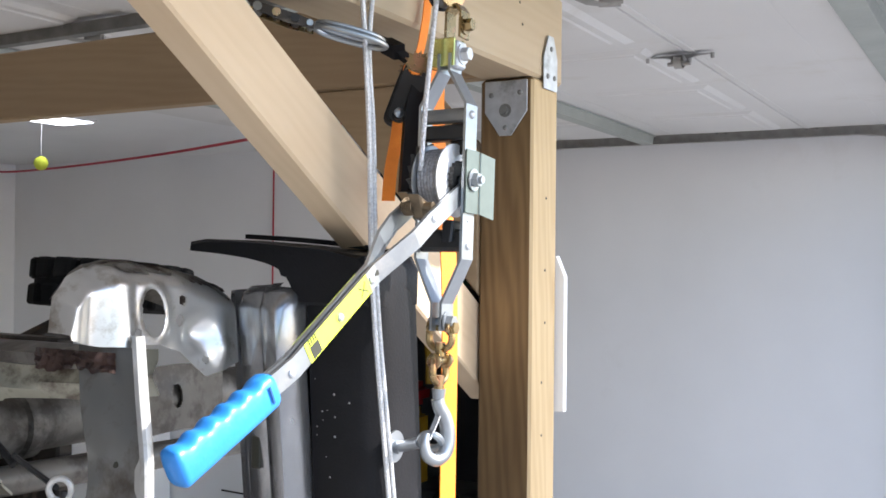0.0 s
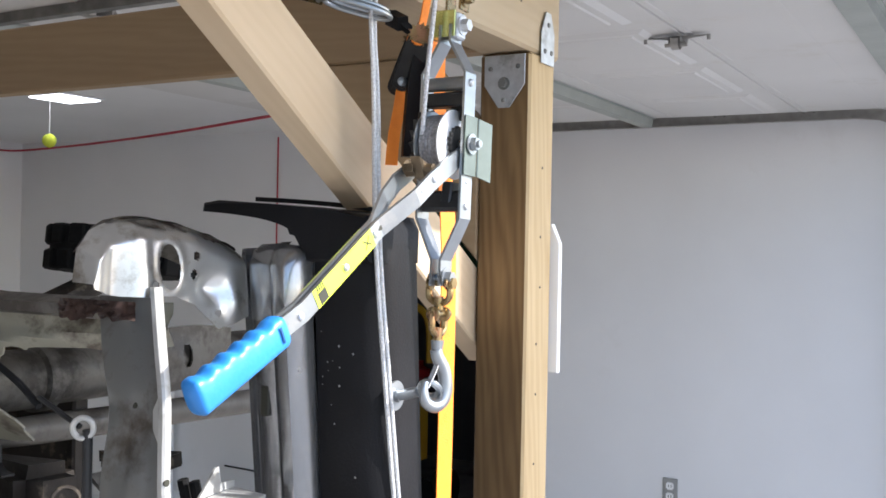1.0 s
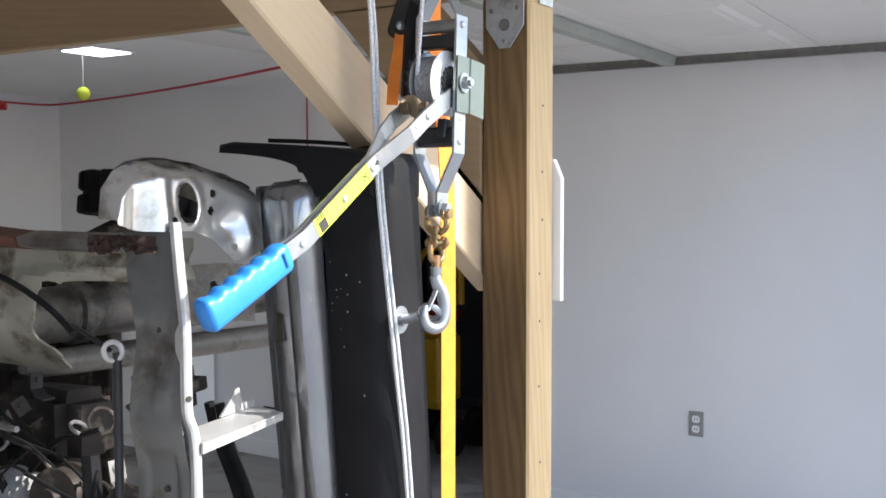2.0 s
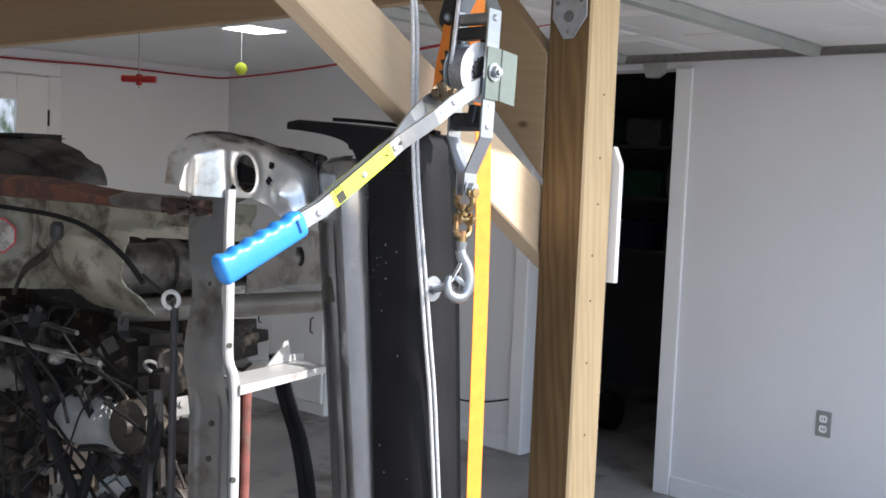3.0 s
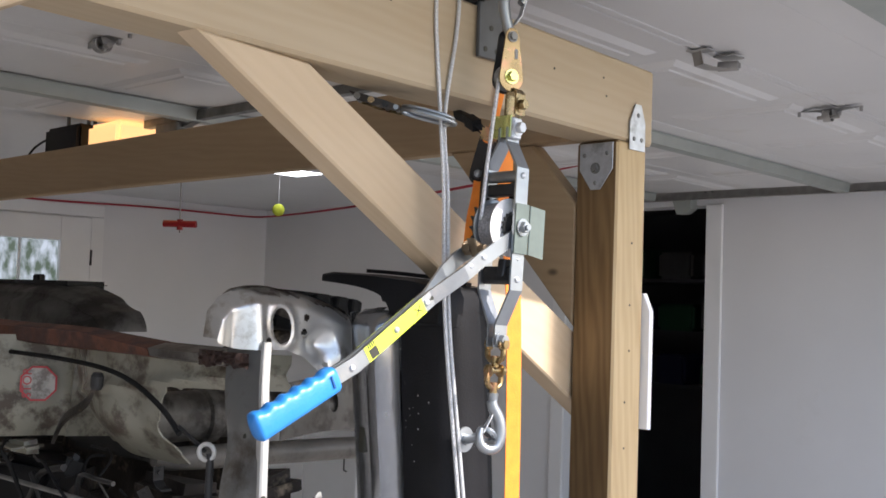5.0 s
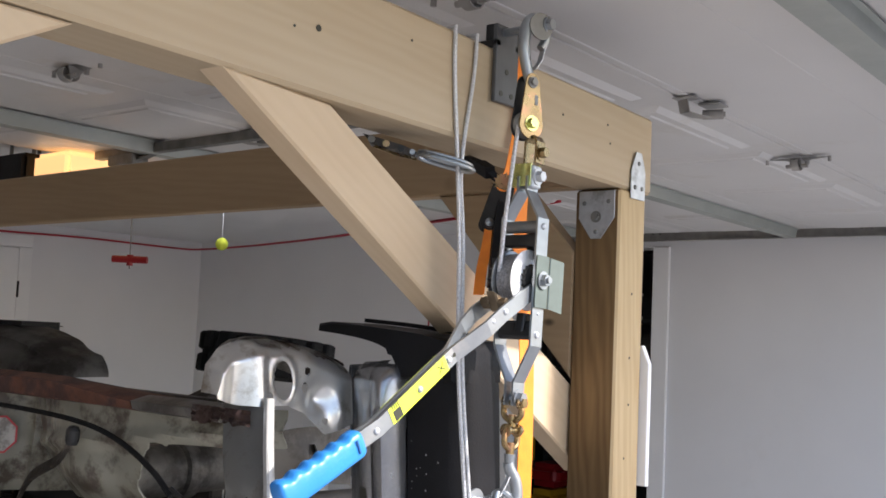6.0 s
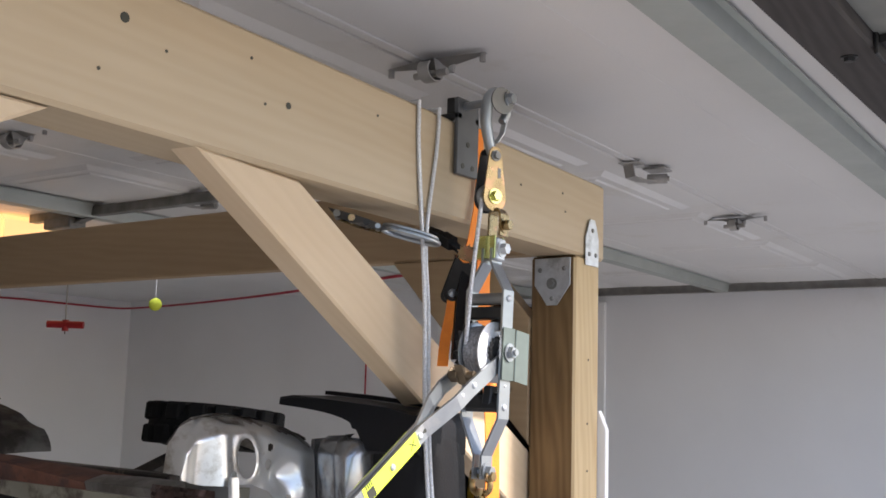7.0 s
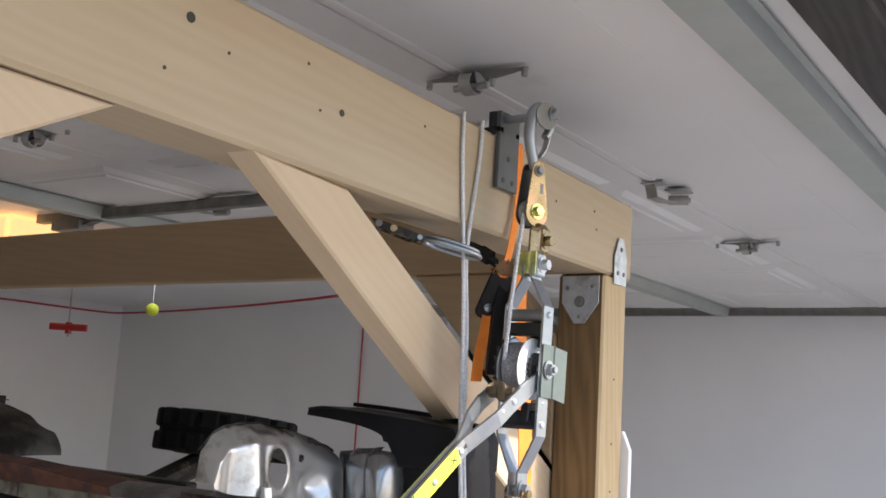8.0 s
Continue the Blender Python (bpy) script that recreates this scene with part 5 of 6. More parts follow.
def bay():
    """Inner fender with its rail, and the greasy machinery of the engine bay."""
    bm = B()
    plan = smooth_path([(-0.25, -0.50, 0), (-0.34, -0.575, 0), (-0.50, -0.605, 0), (-0.68, -0.600, 0), (-0.82, -0.565, 0), (-0.893, -0.535, 0), (-0.930, -0.595, 0), (-0.965, -0.68, 0), (-1.0, -0.78, 0)], 12)
    def f(u, v):
        k = u * (len(plan) - 1)
        i = min(int(k), len(plan) - 2)
        p = plan[i].lerp(plan[i + 1], k - i)
        x, y = p.x, p.y
        z = 1.318 + 0.197 * v
        if x > -0.88:
            y += 0.085 * (1 - v) ** 2
            # stamped swellings of the wheel house
            y -= 0.040 * math.exp(-((x + 0.62) / 0.10) ** 2 - ((z - 1.38) / 0.06) ** 2)
            y -= 0.030 * math.exp(-((x + 0.45) / 0.05) ** 2 - ((z - 1.37) / 0.05) ** 2)
            y += 0.016 * math.exp(-((x + 0.78) / 0.010) ** 2) + 0.014 * math.exp(-((x + 0.745) / 0.008) ** 2)
            y -= 0.012 * math.exp(-((z - 1.455 - 0.12 * (x + 0.5)) / 0.010) ** 2)
        else:
            x += 0.02 * math.exp(-((y + 0.70) / 0.02) ** 2) - 0.03 * (1 - v) ** 3
        y += 0.005 * noise.noise(Vector((x * 14, z * 14, 3)))
        return Vector((x, y, z))
    grid_surface(bm, f, 110, 26)
    # rusted away near the core support
    gone = []
    for fc in bm.faces:
        q = fc.calc_center_median()
        if q.x > -0.455 + 0.03 * noise.noise(Vector((q.z * 30, 2, 0))) and q.z < 1.452 + 0.010 * noise.noise(Vector((q.x * 25, 7, 0))):
            gone.append(fc)
    bmesh.ops.delete(bm, geom=gone, context="FACES")
    for _ in range(4):
        bmesh.ops.smooth_vert(bm, verts=[v for v in bm.verts if v.is_boundary and v.co.x > -0.5 and v.co.z < 1.48], factor=0.6, use_axis_x=True, use_axis_y=True, use_axis_z=True)
    bmesh.ops.solidify(bm, geom=list(bm.faces), thickness=0.003)
    part("inner_fender", bm, CREAM, TRUCK, "dirty cream inner fender panel", True)
    # rusty rail along the panel, and the dirty ledge that carries on to the corner
    for x0, x1, tall, m_, nm, lb in ((-0.455, -1.87, 0.027, RUST, "rail", "deeply rusted fender rail"), (-0.275, -0.453, 0.013, GREASEGREY, "ledge", "dirty grey ledge of the fender")):
        bm = B()
        P = []
        for i in range(50):
            q = i / 49
            x = x0 + (x1 - x0) * q
            wob = 0.002 * noise.noise(Vector((x * 5, 1, 0)))
            h = tall + 0.0018 * noise.noise(Vector((x * 7, 5, 0))) + 0.0008 * noise.noise(Vector((x * 41, 5, 0)))
            if nm == "rail":
                h *= 0.40 + 0.60 * min(1.0, q / 0.16)
            P.append([bm.verts.new((x, y, z)) for y, z in ((-0.628 + wob, 1.504), (-0.632 + wob, 1.504 + h), (-0.60, 1.512 + h), (-0.53, 1.510 + h * 0.6), (-0.53, 1.498), (-0.60, 1.498))])
        for a, b in zip(P, P[1:]):
            for k in range(6):
                bm.faces.new((a[k], a[(k + 1) % 6], b[(k + 1) % 6], b[k]))
        bm.faces.new(P[0]), bm.faces.new(P[-1][::-1])
        part(nm, bm, m_, TRUCK, lb, True)
    # torn rusty patch at the rail's end
    bm = B()
    def g(u, v):
        x = -0.172 - 0.125 * u
        z = 1.524 - 0.016 * v * (0.6 + 0.9 * noise.noise(Vector((u * 3.1, 3, 1))) + 0.25 * noise.noise(Vector((u * 13, 8, 1)))) - 0.012 * v
        return Vector((x, -0.637 - 0.008 * noise.noise(Vector((u * 12, v * 4, 8))), z))
    grid_surface(bm, g, 96, 6)
    bmesh.ops.solidify(bm, geom=list(bm.faces), thickness=0.003)
    part("torn_edge", bm, mat("flaking_rust", (0.085, 0.052, 0.043), 0.8, 0.1, var=0.4, scale=30, bump=0.6, bscale=90, dark=(0.19, 0.17, 0.155), dscale=26, damt=0.35), TRUCK, "torn rusty sheet edge", True)
    # grimy moulded parts above the rail
    bm = B()
    def hump(u, v):
        """One moulded skin with a blunt front that climbs back in rounded steps."""
        x = CX - 1.40 * u ** 1.4
        q = CX - x
        top = 1.515 + 0.040 * min(1.0, q / 0.030) ** 0.5 + 0.010 * min(1.0, q / 0.07)
        for at, wide, rise in ((0.095, 0.012, 0.024), (0.165, 0.022, 0.018), (0.25, 0.02, 0.010)):
            top += rise / (1 + math.exp(-(q - at) / wide))
        top += 0.0025 * noise.noise(Vector((x * 9, 2, 0)))
        w = 0.5 * math.pi * min(1.0, v / 0.45)
        y = -0.430 + 0.115 * (1 - math.cos(w)) + 0.05 * max(0.0, v - 0.45)
        z = 1.500 + (top - 1.500) * math.sin(w) ** 0.5
        # two pressed lines along the side
        y += 0.010 * math.exp(-((v - 0.16) / 0.03) ** 2) + 0.008 * math.exp(-((v - 0.30) / 0.025) ** 2)
        return Vector((x, y + 0.003 * noise.noise(Vector((x * 12, v * 6, 4))), z))
    CX = -1.05
    grid_surface(bm, hump, 130, 40)
    bmesh.ops.solidify(bm, geom=list(bm.faces), thickness=0.004)
    part("cowl", bm, mat("grimy_grey", (0.16, 0.155, 0.145), 0.6, 0.2, var=0.35, scale=12, bump=0.5, dark=(0.05, 0.045, 0.04), dscale=9, damt=0.6), TRUCK, "grimy grey moulded cowl", True)
    bm = B()
    box(bm, (-1.60, -0.305, 1.612), (-1.565, -0.285, 1.640), 0.004)
    box(bm, (-1.90, -0.36, 1.606), (-1.30, -0.25, 1.624), 0.008, 2)
    part("cowl_clip", bm, BLACKP, TRUCK)
    # warning sticker
    nrm, rt, upv = Vector((0.92, -0.39, 0)), Vector((0.39, 0.92, 0)), Vector((0, 0, 1))
    c = Vector((-0.921, -0.590, 1.422)) + nrm * 0.012
    o = [c + rt * (0.036 * math.cos(math.pi / 8 + i * math.pi / 4)) + upv * (0.036 * math.sin(math.pi / 8 + i * math.pi / 4)) for i in range(8)]
    i_ = [c + (p - c) * 0.90 for p in o]
    bm = B()
    for k in range(8):
        l = (k + 1) % 8
        prism(bm, (o[k], o[l], i_[l], i_[k]), nrm * 0.0006)
    st = part("sticker", bm, mat("red_print", (0.50, 0.05, 0.06), 0.5, var=0.1), TRUCK, "red octagonal warning sticker, half peeled")
    bm = B()
    prism(bm, [c + (p - c) * 0.895 - nrm * 0.0008 for p in o], nrm * 0.0006)
    part("sticker_ground", bm, mat("sticker_white", (0.50, 0.48, 0.44), 0.6, var=0.15, scale=40, dark=(0.22, 0.20, 0.18), dscale=30, damt=0.5), st)
    cu = bpy.data.curves.new("lettering", "FONT")
    cu.body, cu.size, cu.align_x, cu.align_y, cu.extrude = "STOP", 0.023, "CENTER", "CENTER", 0.0003
    tmp = new("lettering", cu)
    basis = Matrix((rt, upv, nrm)).transposed().to_4x4()
    tmp.matrix_basis = Matrix.Translation(c - rt * 0.020 + nrm * 0.0004) @ basis @ pose(0, 0, 0, 0, 0, 90)
    dg = bpy.context.evaluated_depsgraph_get()
    me = bpy.data.meshes.new_from_object(tmp.evaluated_get(dg))
    me.transform(tmp.matrix_basis)
    bpy.data.objects.remove(tmp)
    me.materials.clear()
    me.materials.append(st.data.materials[0])
    lt = new("lettering", me)
    lt.parent = st
    # dark floor of the bay and the firewall
    bm = B()
    box(bm, (-1.9, -0.34, 0.30), (-0.62, -0.31, 1.50), 0.004)
    part("bay_floor", bm, GRIME, TRUCK, "greasy dark floor pan")
    bm = B()
    box(bm, (-1.93, -0.62, 0.30), (-1.90, -0.31, 1.52), 0.004)
    part("firewall", bm, CREAM, TRUCK, "dirty cream firewall")
    bm = B()
    box(bm, (-1.9, -0.60, 0.27), (-0.22, -0.31, 0.30), 0.004)
    part("inner_fender", bm, CREAM, TRUCK, "dirty cream inner fender panel")
    # black release cable along the fender and its pale roller
    bm = B()
    tube(bm, smooth_path(((-1.5, -0.62, 1.475), (-1.02, -0.635, 1.481), (-0.75, -0.64, 1.482), (-0.55, -0.655, 1.478), (-0.43, -0.665, 1.463), (-0.34, -0.668, 1.432), (-0.285, -0.672, 1.402)), 6), 0.0042, 8)
    part("release_cable", bm, RUBBER, TRUCK, "black release cable", True)
    bm = B()
    cyl(bm, (-0.285, -0.672, 1.412), (-0.212, -0.676, 1.387), 0.0032, seg=8)
    cyl(bm, (-0.204, -0.672, 1.384), (-0.210, -0.668, 0.75), 0.0055, seg=10)
    part("rod", bm, BLACKM, TRUCK, "black steel rod")
    bm = B()
    tube(bm, [Vector((-0.207, -0.676, 1.386)) + Vector((0.83, 0.55, 0)) * 0.0112 * math.cos(2 * math.pi * i / 24) + Vector((0, 0, 0.0112)) * math.sin(2 * math.pi * i / 24) for i in range(24)], 0.0034, 8, closed=True)
    part("roller", bm, WSHEET, TRUCK, "white plastic roller", True)
    # tie bar
    bm = B()
    strap(bm, smooth_path(((-0.545, -0.668, 1.455), (-0.575, -0.668, 1.420), (-0.655, -0.665, 1.385), (-0.70, -0.66, 1.345)), 4), (0, 0.3, 1), 0.016, 0.006)
    part("tie_bar", bm, GRIME, TRUCK)
    bm = B()
    lathe(bm, (-0.544, -0.668, 1.444), (0.1, 0, 1), ((0, 0.008), (0.006, 0.0105), (0.022, 0.0105), (0.028, 0.007)), 14)
    part("bracket", bm, BLACKM, TRUCK)
    # tube across the bay
    bm = B()
    lathe(bm, (-0.63, -0.54, 1.380), (0, 1, 0.0), ((0, 0.040), (0.02, 0.046), (0.12, 0.046), (0.125, 0.052), (0.15, 0.052), (0.155, 0.044), (0.36, 0.044), (0.365, 0.050), (0.39, 0.050), (0.395, 0.044), (0.84, 0.044)), 26)
    part("axle_tube", bm, mat("mottled_axle", (0.12, 0.115, 0.105), 0.5, 0.4, var=0.4, scale=16, bump=0.5, bscale=70, dark=(0.03, 0.027, 0.024), dscale=12, damt=0.6), TRUCK, "greasy mottled axle tube", True)
    # stamped plate with holes and the round rail behind the core support
    bm = B()
    def stamped(u, v):
        return Vector((-0.585 + 0.010 * math.exp(-((u - 0.45) / 0.18) ** 2 - ((v - 0.45) / 0.3) ** 2), -0.26 + 0.24 * u, 1.325 + 0.11 * v + 0.012 * math.sin(3 * u)))
    grid_surface(bm, stamped, 80, 40)
    bmesh.ops.delete(bm, geom=[q for q in bm.faces if math.hypot(q.calc_center_median().y + 0.255, (q.calc_center_median().z - 1.375)) < 0.011 or math.hypot(q.calc_center_median().y + 0.135, (q.calc_center_median().z - 1.395) * 0.7) < 0.014], context="FACES")
    bmesh.ops.solidify(bm, geom=list(bm.faces), thickness=0.003)
    part("stamped_plate", bm, GREASEGREY, TRUCK, "greasy grey stamped plate with two holes", True)
    bm = B()
    lathe(bm, (-0.59, -0.53, 1.312), (0, 1, -0.03), ((0, 0.012), (0.03, 0.020), (0.10, 0.022), (0.72, 0.022), (0.73, 0.016)), 18)
    part("round_rail", bm, GREASEGREY, TRUCK, "greasy grey round rail", True)
    # bellows duct
    bm = B()
    prof = []
    for i in range(13):
        prof += [(i * 0.012, 0.034), (i * 0.012 + 0.005, 0.041), (i * 0.012 + 0.009, 0.034)]
    lathe(bm, (-0.60, -0.60, 1.135), (0.95, -0.05, 0.06), prof, 22)
    part("bellows_duct", bm, mat("grey_rubber", (0.22, 0.22, 0.21), 0.6, var=0.2, scale=20), TRUCK, "ribbed grey air duct", True)
    # engine lumps
    random.seed(21)
    blocks = (((-1.02, -0.52, 1.21), (0.20, 0.12, 0.12), BLACKP, "air_box"), ((-0.86, -0.50, 1.02), (0.16, 0.10, 0.18), GRIME, "engine_block"), ((-0.55, -0.50, 1.23), (0.18, 0.10, 0.10), GRIME, "engine_block"), ((-0.44, -0.50, 1.02), (0.14, 0.10, 0.14), GRIME, "gear_case"), ((-0.98, -0.63, 0.965), (0.22, 0.05, 0.13), CREAM, "bracket_panel"), ((-0.80, -0.62, 0.885), (0.10, 0.05, 0.06), CREAM, "bracket_panel"), ((-0.60, -0.61, 0.90), (0.08, 0.05, 0.05), GRIME, "bracket_panel"), ((-0.96, -0.60, 1.295), (0.10, 0.06, 0.03), CREAM, "bracket_panel"), ((-0.72, -0.53, 0.86), (0.20, 0.06, 0.10), CREAM, "bracket_panel"), ((-0.33, -0.48, 1.30), (0.10, 0.08, 0.05), GRIME, "bracket_panel"), ((-0.50, -0.52, 0.88), (0.16, 0.06, 0.06), mat("alloy", (0.40, 0.39, 0.36), 0.5, 0.6, var=0.25, scale=20, dark=(0.08, 0.07, 0.06), dscale=14, damt=0.5), "alloy_cover"), ((-0.90, -0.40, 1.30), (0.30, 0.12, 0.06), BLACKM, "heater_box"), ((-1.35, -0.47, 1.1), (0.3, 0.2, 0.3), GRIME, "heater_box"))
    for (x, y, z), (a, b, c_), m, nm in blocks:
        bm = B()
        box(bm, (x - a / 2, y - b / 2, z - c_ / 2), (x + a / 2, y + b / 2, z + c_ / 2), 0.018, 2)
        for v in bm.verts:
            v.co += Vector((noise.noise(v.co * 13), noise.noise(v.co * 13 + Vector((5, 0, 0))), noise.noise(v.co * 13 + Vector((0, 7, 0))))) * 0.022
        part(nm, bm, m, TRUCK, "", True)
    for (p, d, r, h, m) in (((-0.40, -0.58, 1.16), (0.2, -1, 0.1), 0.045, 0.05, GRIME), ((-0.68, -0.585, 1.14), (0, -1, 0.1), 0.052, 0.03, BLACKM), ((-1.0, -0.59, 0.985), (0, -1, 0.0), 0.040, 0.02, BLACKM), ((-0.62, -0.58, 0.98), (0.1, -1, 0.2), 0.038, 0.04, DULL), ((-0.34, -0.56, 1.05), (0.1, -1, -0.2), 0.034, 0.05, GRIME), ((-0.83, -0.58, 1.17), (0, -1, 0), 0.03, 0.05, DULL)):
        bm = B()
        lathe(bm, p, d, ((0, r * 0.9), (h * 0.1, r), (h * 0.4, r), (h * 0.45, r * 0.8), (h * 0.7, r * 0.8), (h * 0.75, r * 0.95), (h, r * 0.9), (h, r * 0.35), (h * 1.25, r * 0.3)), 22)
        part("pulley", bm, m, TRUCK, "", True)
    random.seed(33)
    for i in range(105):
        x, z = random.uniform(-1.25, -0.28), random.uniform(0.80, 1.28)
        y = -0.60 - random.uniform(0.0, 0.07)
        pts = [Vector((x, y, z))]
        d = Vector((random.uniform(-1, 1), random.uniform(-0.15, 0.15), random.uniform(-1, 0.8))).normalized()
        for k in range(random.randint(3, 6)):
            d = (d + Vector((random.uniform(-0.6, 0.6), random.uniform(-0.25, 0.25), random.uniform(-0.7, 0.5)))).normalized()
            q = pts[-1] + d * random.uniform(0.04, 0.09)
            q.y = min(max(q.y, -0.69), -0.53)
            q.z = min(q.z, 1.31)
            q.x = min(q.x, -0.25)
            pts.append(q)
        bm = B()
        tube(bm, smooth_path(pts, 5), random.choice((0.0018, 0.0025, 0.003, 0.004, 0.006, 0.009, 0.012)), 7)
        part("hose", bm, random.choice((RUBBER, RUBBER, RUBBER, BLACKM, GRIME, BLACKP)), TRUCK, "", True)
    for i in range(90):
        x, z = random.uniform(-1.2, -0.28), random.uniform(0.80, 1.30)
        y = -0.575 - random.uniform(0, 0.06)
        bm = B()
        m = Matrix.Translation((x, y, z)) @ pose(0, 0, 0, random.uniform(0, 90), random.uniform(0, 90), random.uniform(0, 90))
        kind = i % 4
        if kind == 0:
            # a worn casting
            a, b, c_ = (random.uniform(0.008, 0.032) for _ in range(3))
            box(bm, (-a, -b, -c_), (a, b, c_), min(a, b, c_) * 0.6, 2)
            for v in bm.verts:
                v.co += Vector((noise.noise(v.co * 60 + Vector((i, 0, 0))), noise.noise(v.co * 60 + Vector((0, i, 5))), noise.noise(v.co * 60 + Vector((9, 0, i))))) * 0.008
        elif kind == 1:
            # a stepped plug or sensor
            q = random.uniform(0.006, 0.016)
            lathe(bm, (0, 0, 0), (0, 0, 1), ((0, q * 0.6), (q, q * 0.65), (q, q), (q * 1.8, q), (q * 2.0, q * 0.7), (q * 3.4, q * 0.55), (q * 3.6, q * 0.2)), 12)
        elif kind == 2:
            # a hose clamp
            q = random.uniform(0.010, 0.018)
            tube(bm, [(q * math.cos(2 * math.pi * j / 16), q * math.sin(2 * math.pi * j / 16), 0) for j in range(16)], 0.0028, 6, closed=True)
            cyl(bm, (q, -0.006, 0), (q, 0.008, 0), 0.004, seg=6)
        else:
            # a bent bracket with a bolt
            q = random.uniform(0.012, 0.03)
            strap(bm, ((-q, 0, 0), (0, 0, 0), (q * 0.4, 0, q * 0.5), (q * 0.5, 0, q * 1.3)), (0, 1, 0), q * 0.8, 0.003)
            bolt(bm, (-q * 0.6, 0, 0.0015), (0, 0, 1), 0.0045, 0.005)
        bmesh.ops.transform(bm, matrix=m, verts=bm.verts)
        part(("casting", "plug", "hose_clamp", "bracket")[kind], bm, random.choice((GRIME, GRIME, BLACKM, DULL, GRIME, BLACKM) if kind != 2 else (DULL, GRIME)), TRUCK, "", True)
    # long thin rods across the bay
    for p, q, r, m in (((-1.2, -0.655, 1.245), (-0.42, -0.66, 1.262), 0.0045, DULL), ((-1.2, -0.64, 0.905), (-0.30, -0.65, 0.915), 0.006, BLACKM), ((-0.66, -0.66, 1.22), (-0.33, -0.665, 0.88), 0.010, RUBBER)):
        part("rod", cyl(B(), p, q, r, seg=8), m, TRUCK, "", True)


bay()


def front_wheel():
    """Knobby tyre lying flat, its axle upright since the body lies on its side."""
    C = Vector((-0.885, 0.0, 1.566))
    w = thing("wheel", "small black knobby tyre on an upturned hub", "wheel")
    prof = [(-0.040, 0.07), (-0.046, 0.10), (-0.038, 0.130), (-0.015, 0.140), (0.015, 0.140), (0.038, 0.130), (0.046, 0.10), (0.040, 0.07)]
    part("tyre", lathe(B(), C, (0, 0.10, 1), prof, 60), RUBBER, w, "", True)
    up = Vector((0, 0.10, 1)).normalized()
    tb = None
    u, v = frame_of(up)
    for i in range(17):
        for h, off in ((0.024, 0.0), (-0.024, 0.5)):
            a = 2 * math.pi * (i + off) / 17
            r = u * math.cos(a) + v * math.sin(a)
            t = up.cross(r)
            m = Matrix((r, t, up)).transposed().to_4x4()
            m.translation = C + r * 0.137 + up * h
            if tb is None:
                tb = part("tread_block", box(B(), (-0.012, -0.018, -0.019), (0.012, 0.018, 0.019), 0.004), RUBBER, w)
                tb.matrix_basis = m
            else:
                o = new("tread_block", tb.data)
                o.parent, o.matrix_basis = w, m
    part("rim", lathe(B(), C, (0, 0.10, 1), ((-0.038, 0.02), (-0.038, 0.072), (-0.02, 0.068), (0.02, 0.068), (0.038, 0.074), (0.04, 0.066), (0.02, 0.05), (0.024, 0.025), (0.05, 0.02)), 32), GRIME, w, "", True)
    bm = B()
    cyl(bm, C + Vector((0, 0, -0.03)), (C.x, -0.312, 1.42), 0.025, seg=12)
    part("hub_arm", bm, GRIME, w)


front_wheel()


def jack_stand(x, y, top, m):
    j = thing("jack_stand", "red steel jack stand with a ratchet post", "jack stand", "stands under the pickup body")
    part("post", cyl(B(), (x, y, 0.20), (x, y, top - 0.02), 0.0125, seg=14), m, j)
    bm = B()
    strap(bm, ((x - 0.05, y, top), (x - 0.02, y, top - 0.02), (x + 0.02, y, top - 0.02), (x + 0.05, y, top)), (0, 1, 0), 0.05, 0.008)
    part("saddle", bm, DULL, j)
    for a in (45, 135, 225, 315):
        bm = B()
        cyl(bm, (x + 0.025 * math.cos(radians(a)), y + 0.025 * math.sin(radians(a)), 0.32), (x + 0.16 * math.cos(radians(a)), y + 0.16 * math.sin(radians(a)), 0.0), 0.012, seg=8)
        part("leg", bm, m, j)


RUSTRED = mat("worn_red_paint", (0.17, 0.055, 0.045), 0.6, 0.1, var=0.3, scale=25, bump=0.3, dark=(0.12, 0.08, 0.06), dscale=20, damt=0.4)


# ---- back of the garage ----
def opener():
    o = thing("garage_door_opener", "black garage door opener with a lit amber lens", "door opener")
    bm = B()
    box(bm, (-2.50, 0.12, 2.04), (-2.25, 0.40, 2.16), 0.012, 2)
    part("housing", bm, BLACKP, o)
    bm = B()
    box(bm, (-2.248, 0.15, 2.05), (-2.04, 0.40, 2.155), 0.015, 2)
    part("lens", bm, LAMPW, o, "glowing amber lamp lens")
    bm = B()
    box(bm, (-2.03, 0.235, 2.135), (-0.30, 0.265, 2.163), 0.002)
    part("rail", bm, DULL, o)
    for x in (-2.5, -2.35):
        for y in (0.20, 0.30):
            part("hanger_strap", box(B(), (x, y, 2.16), (x + 0.02, y + 0.004, ZC - 0.002)), DULL, o)
    bm = B()
    box(bm, (-1.93, 0.22, 2.105), (-1.80, 0.28, 2.137), 0.004)
    strap(bm, ((-1.80, 0.25, 2.12), (-1.70, 0.25, 2.14), (-1.60, 0.25, 2.15)), (0, 1, 0), 0.025, 0.004)
    part("trolley", bm, DULL, o)
    return o


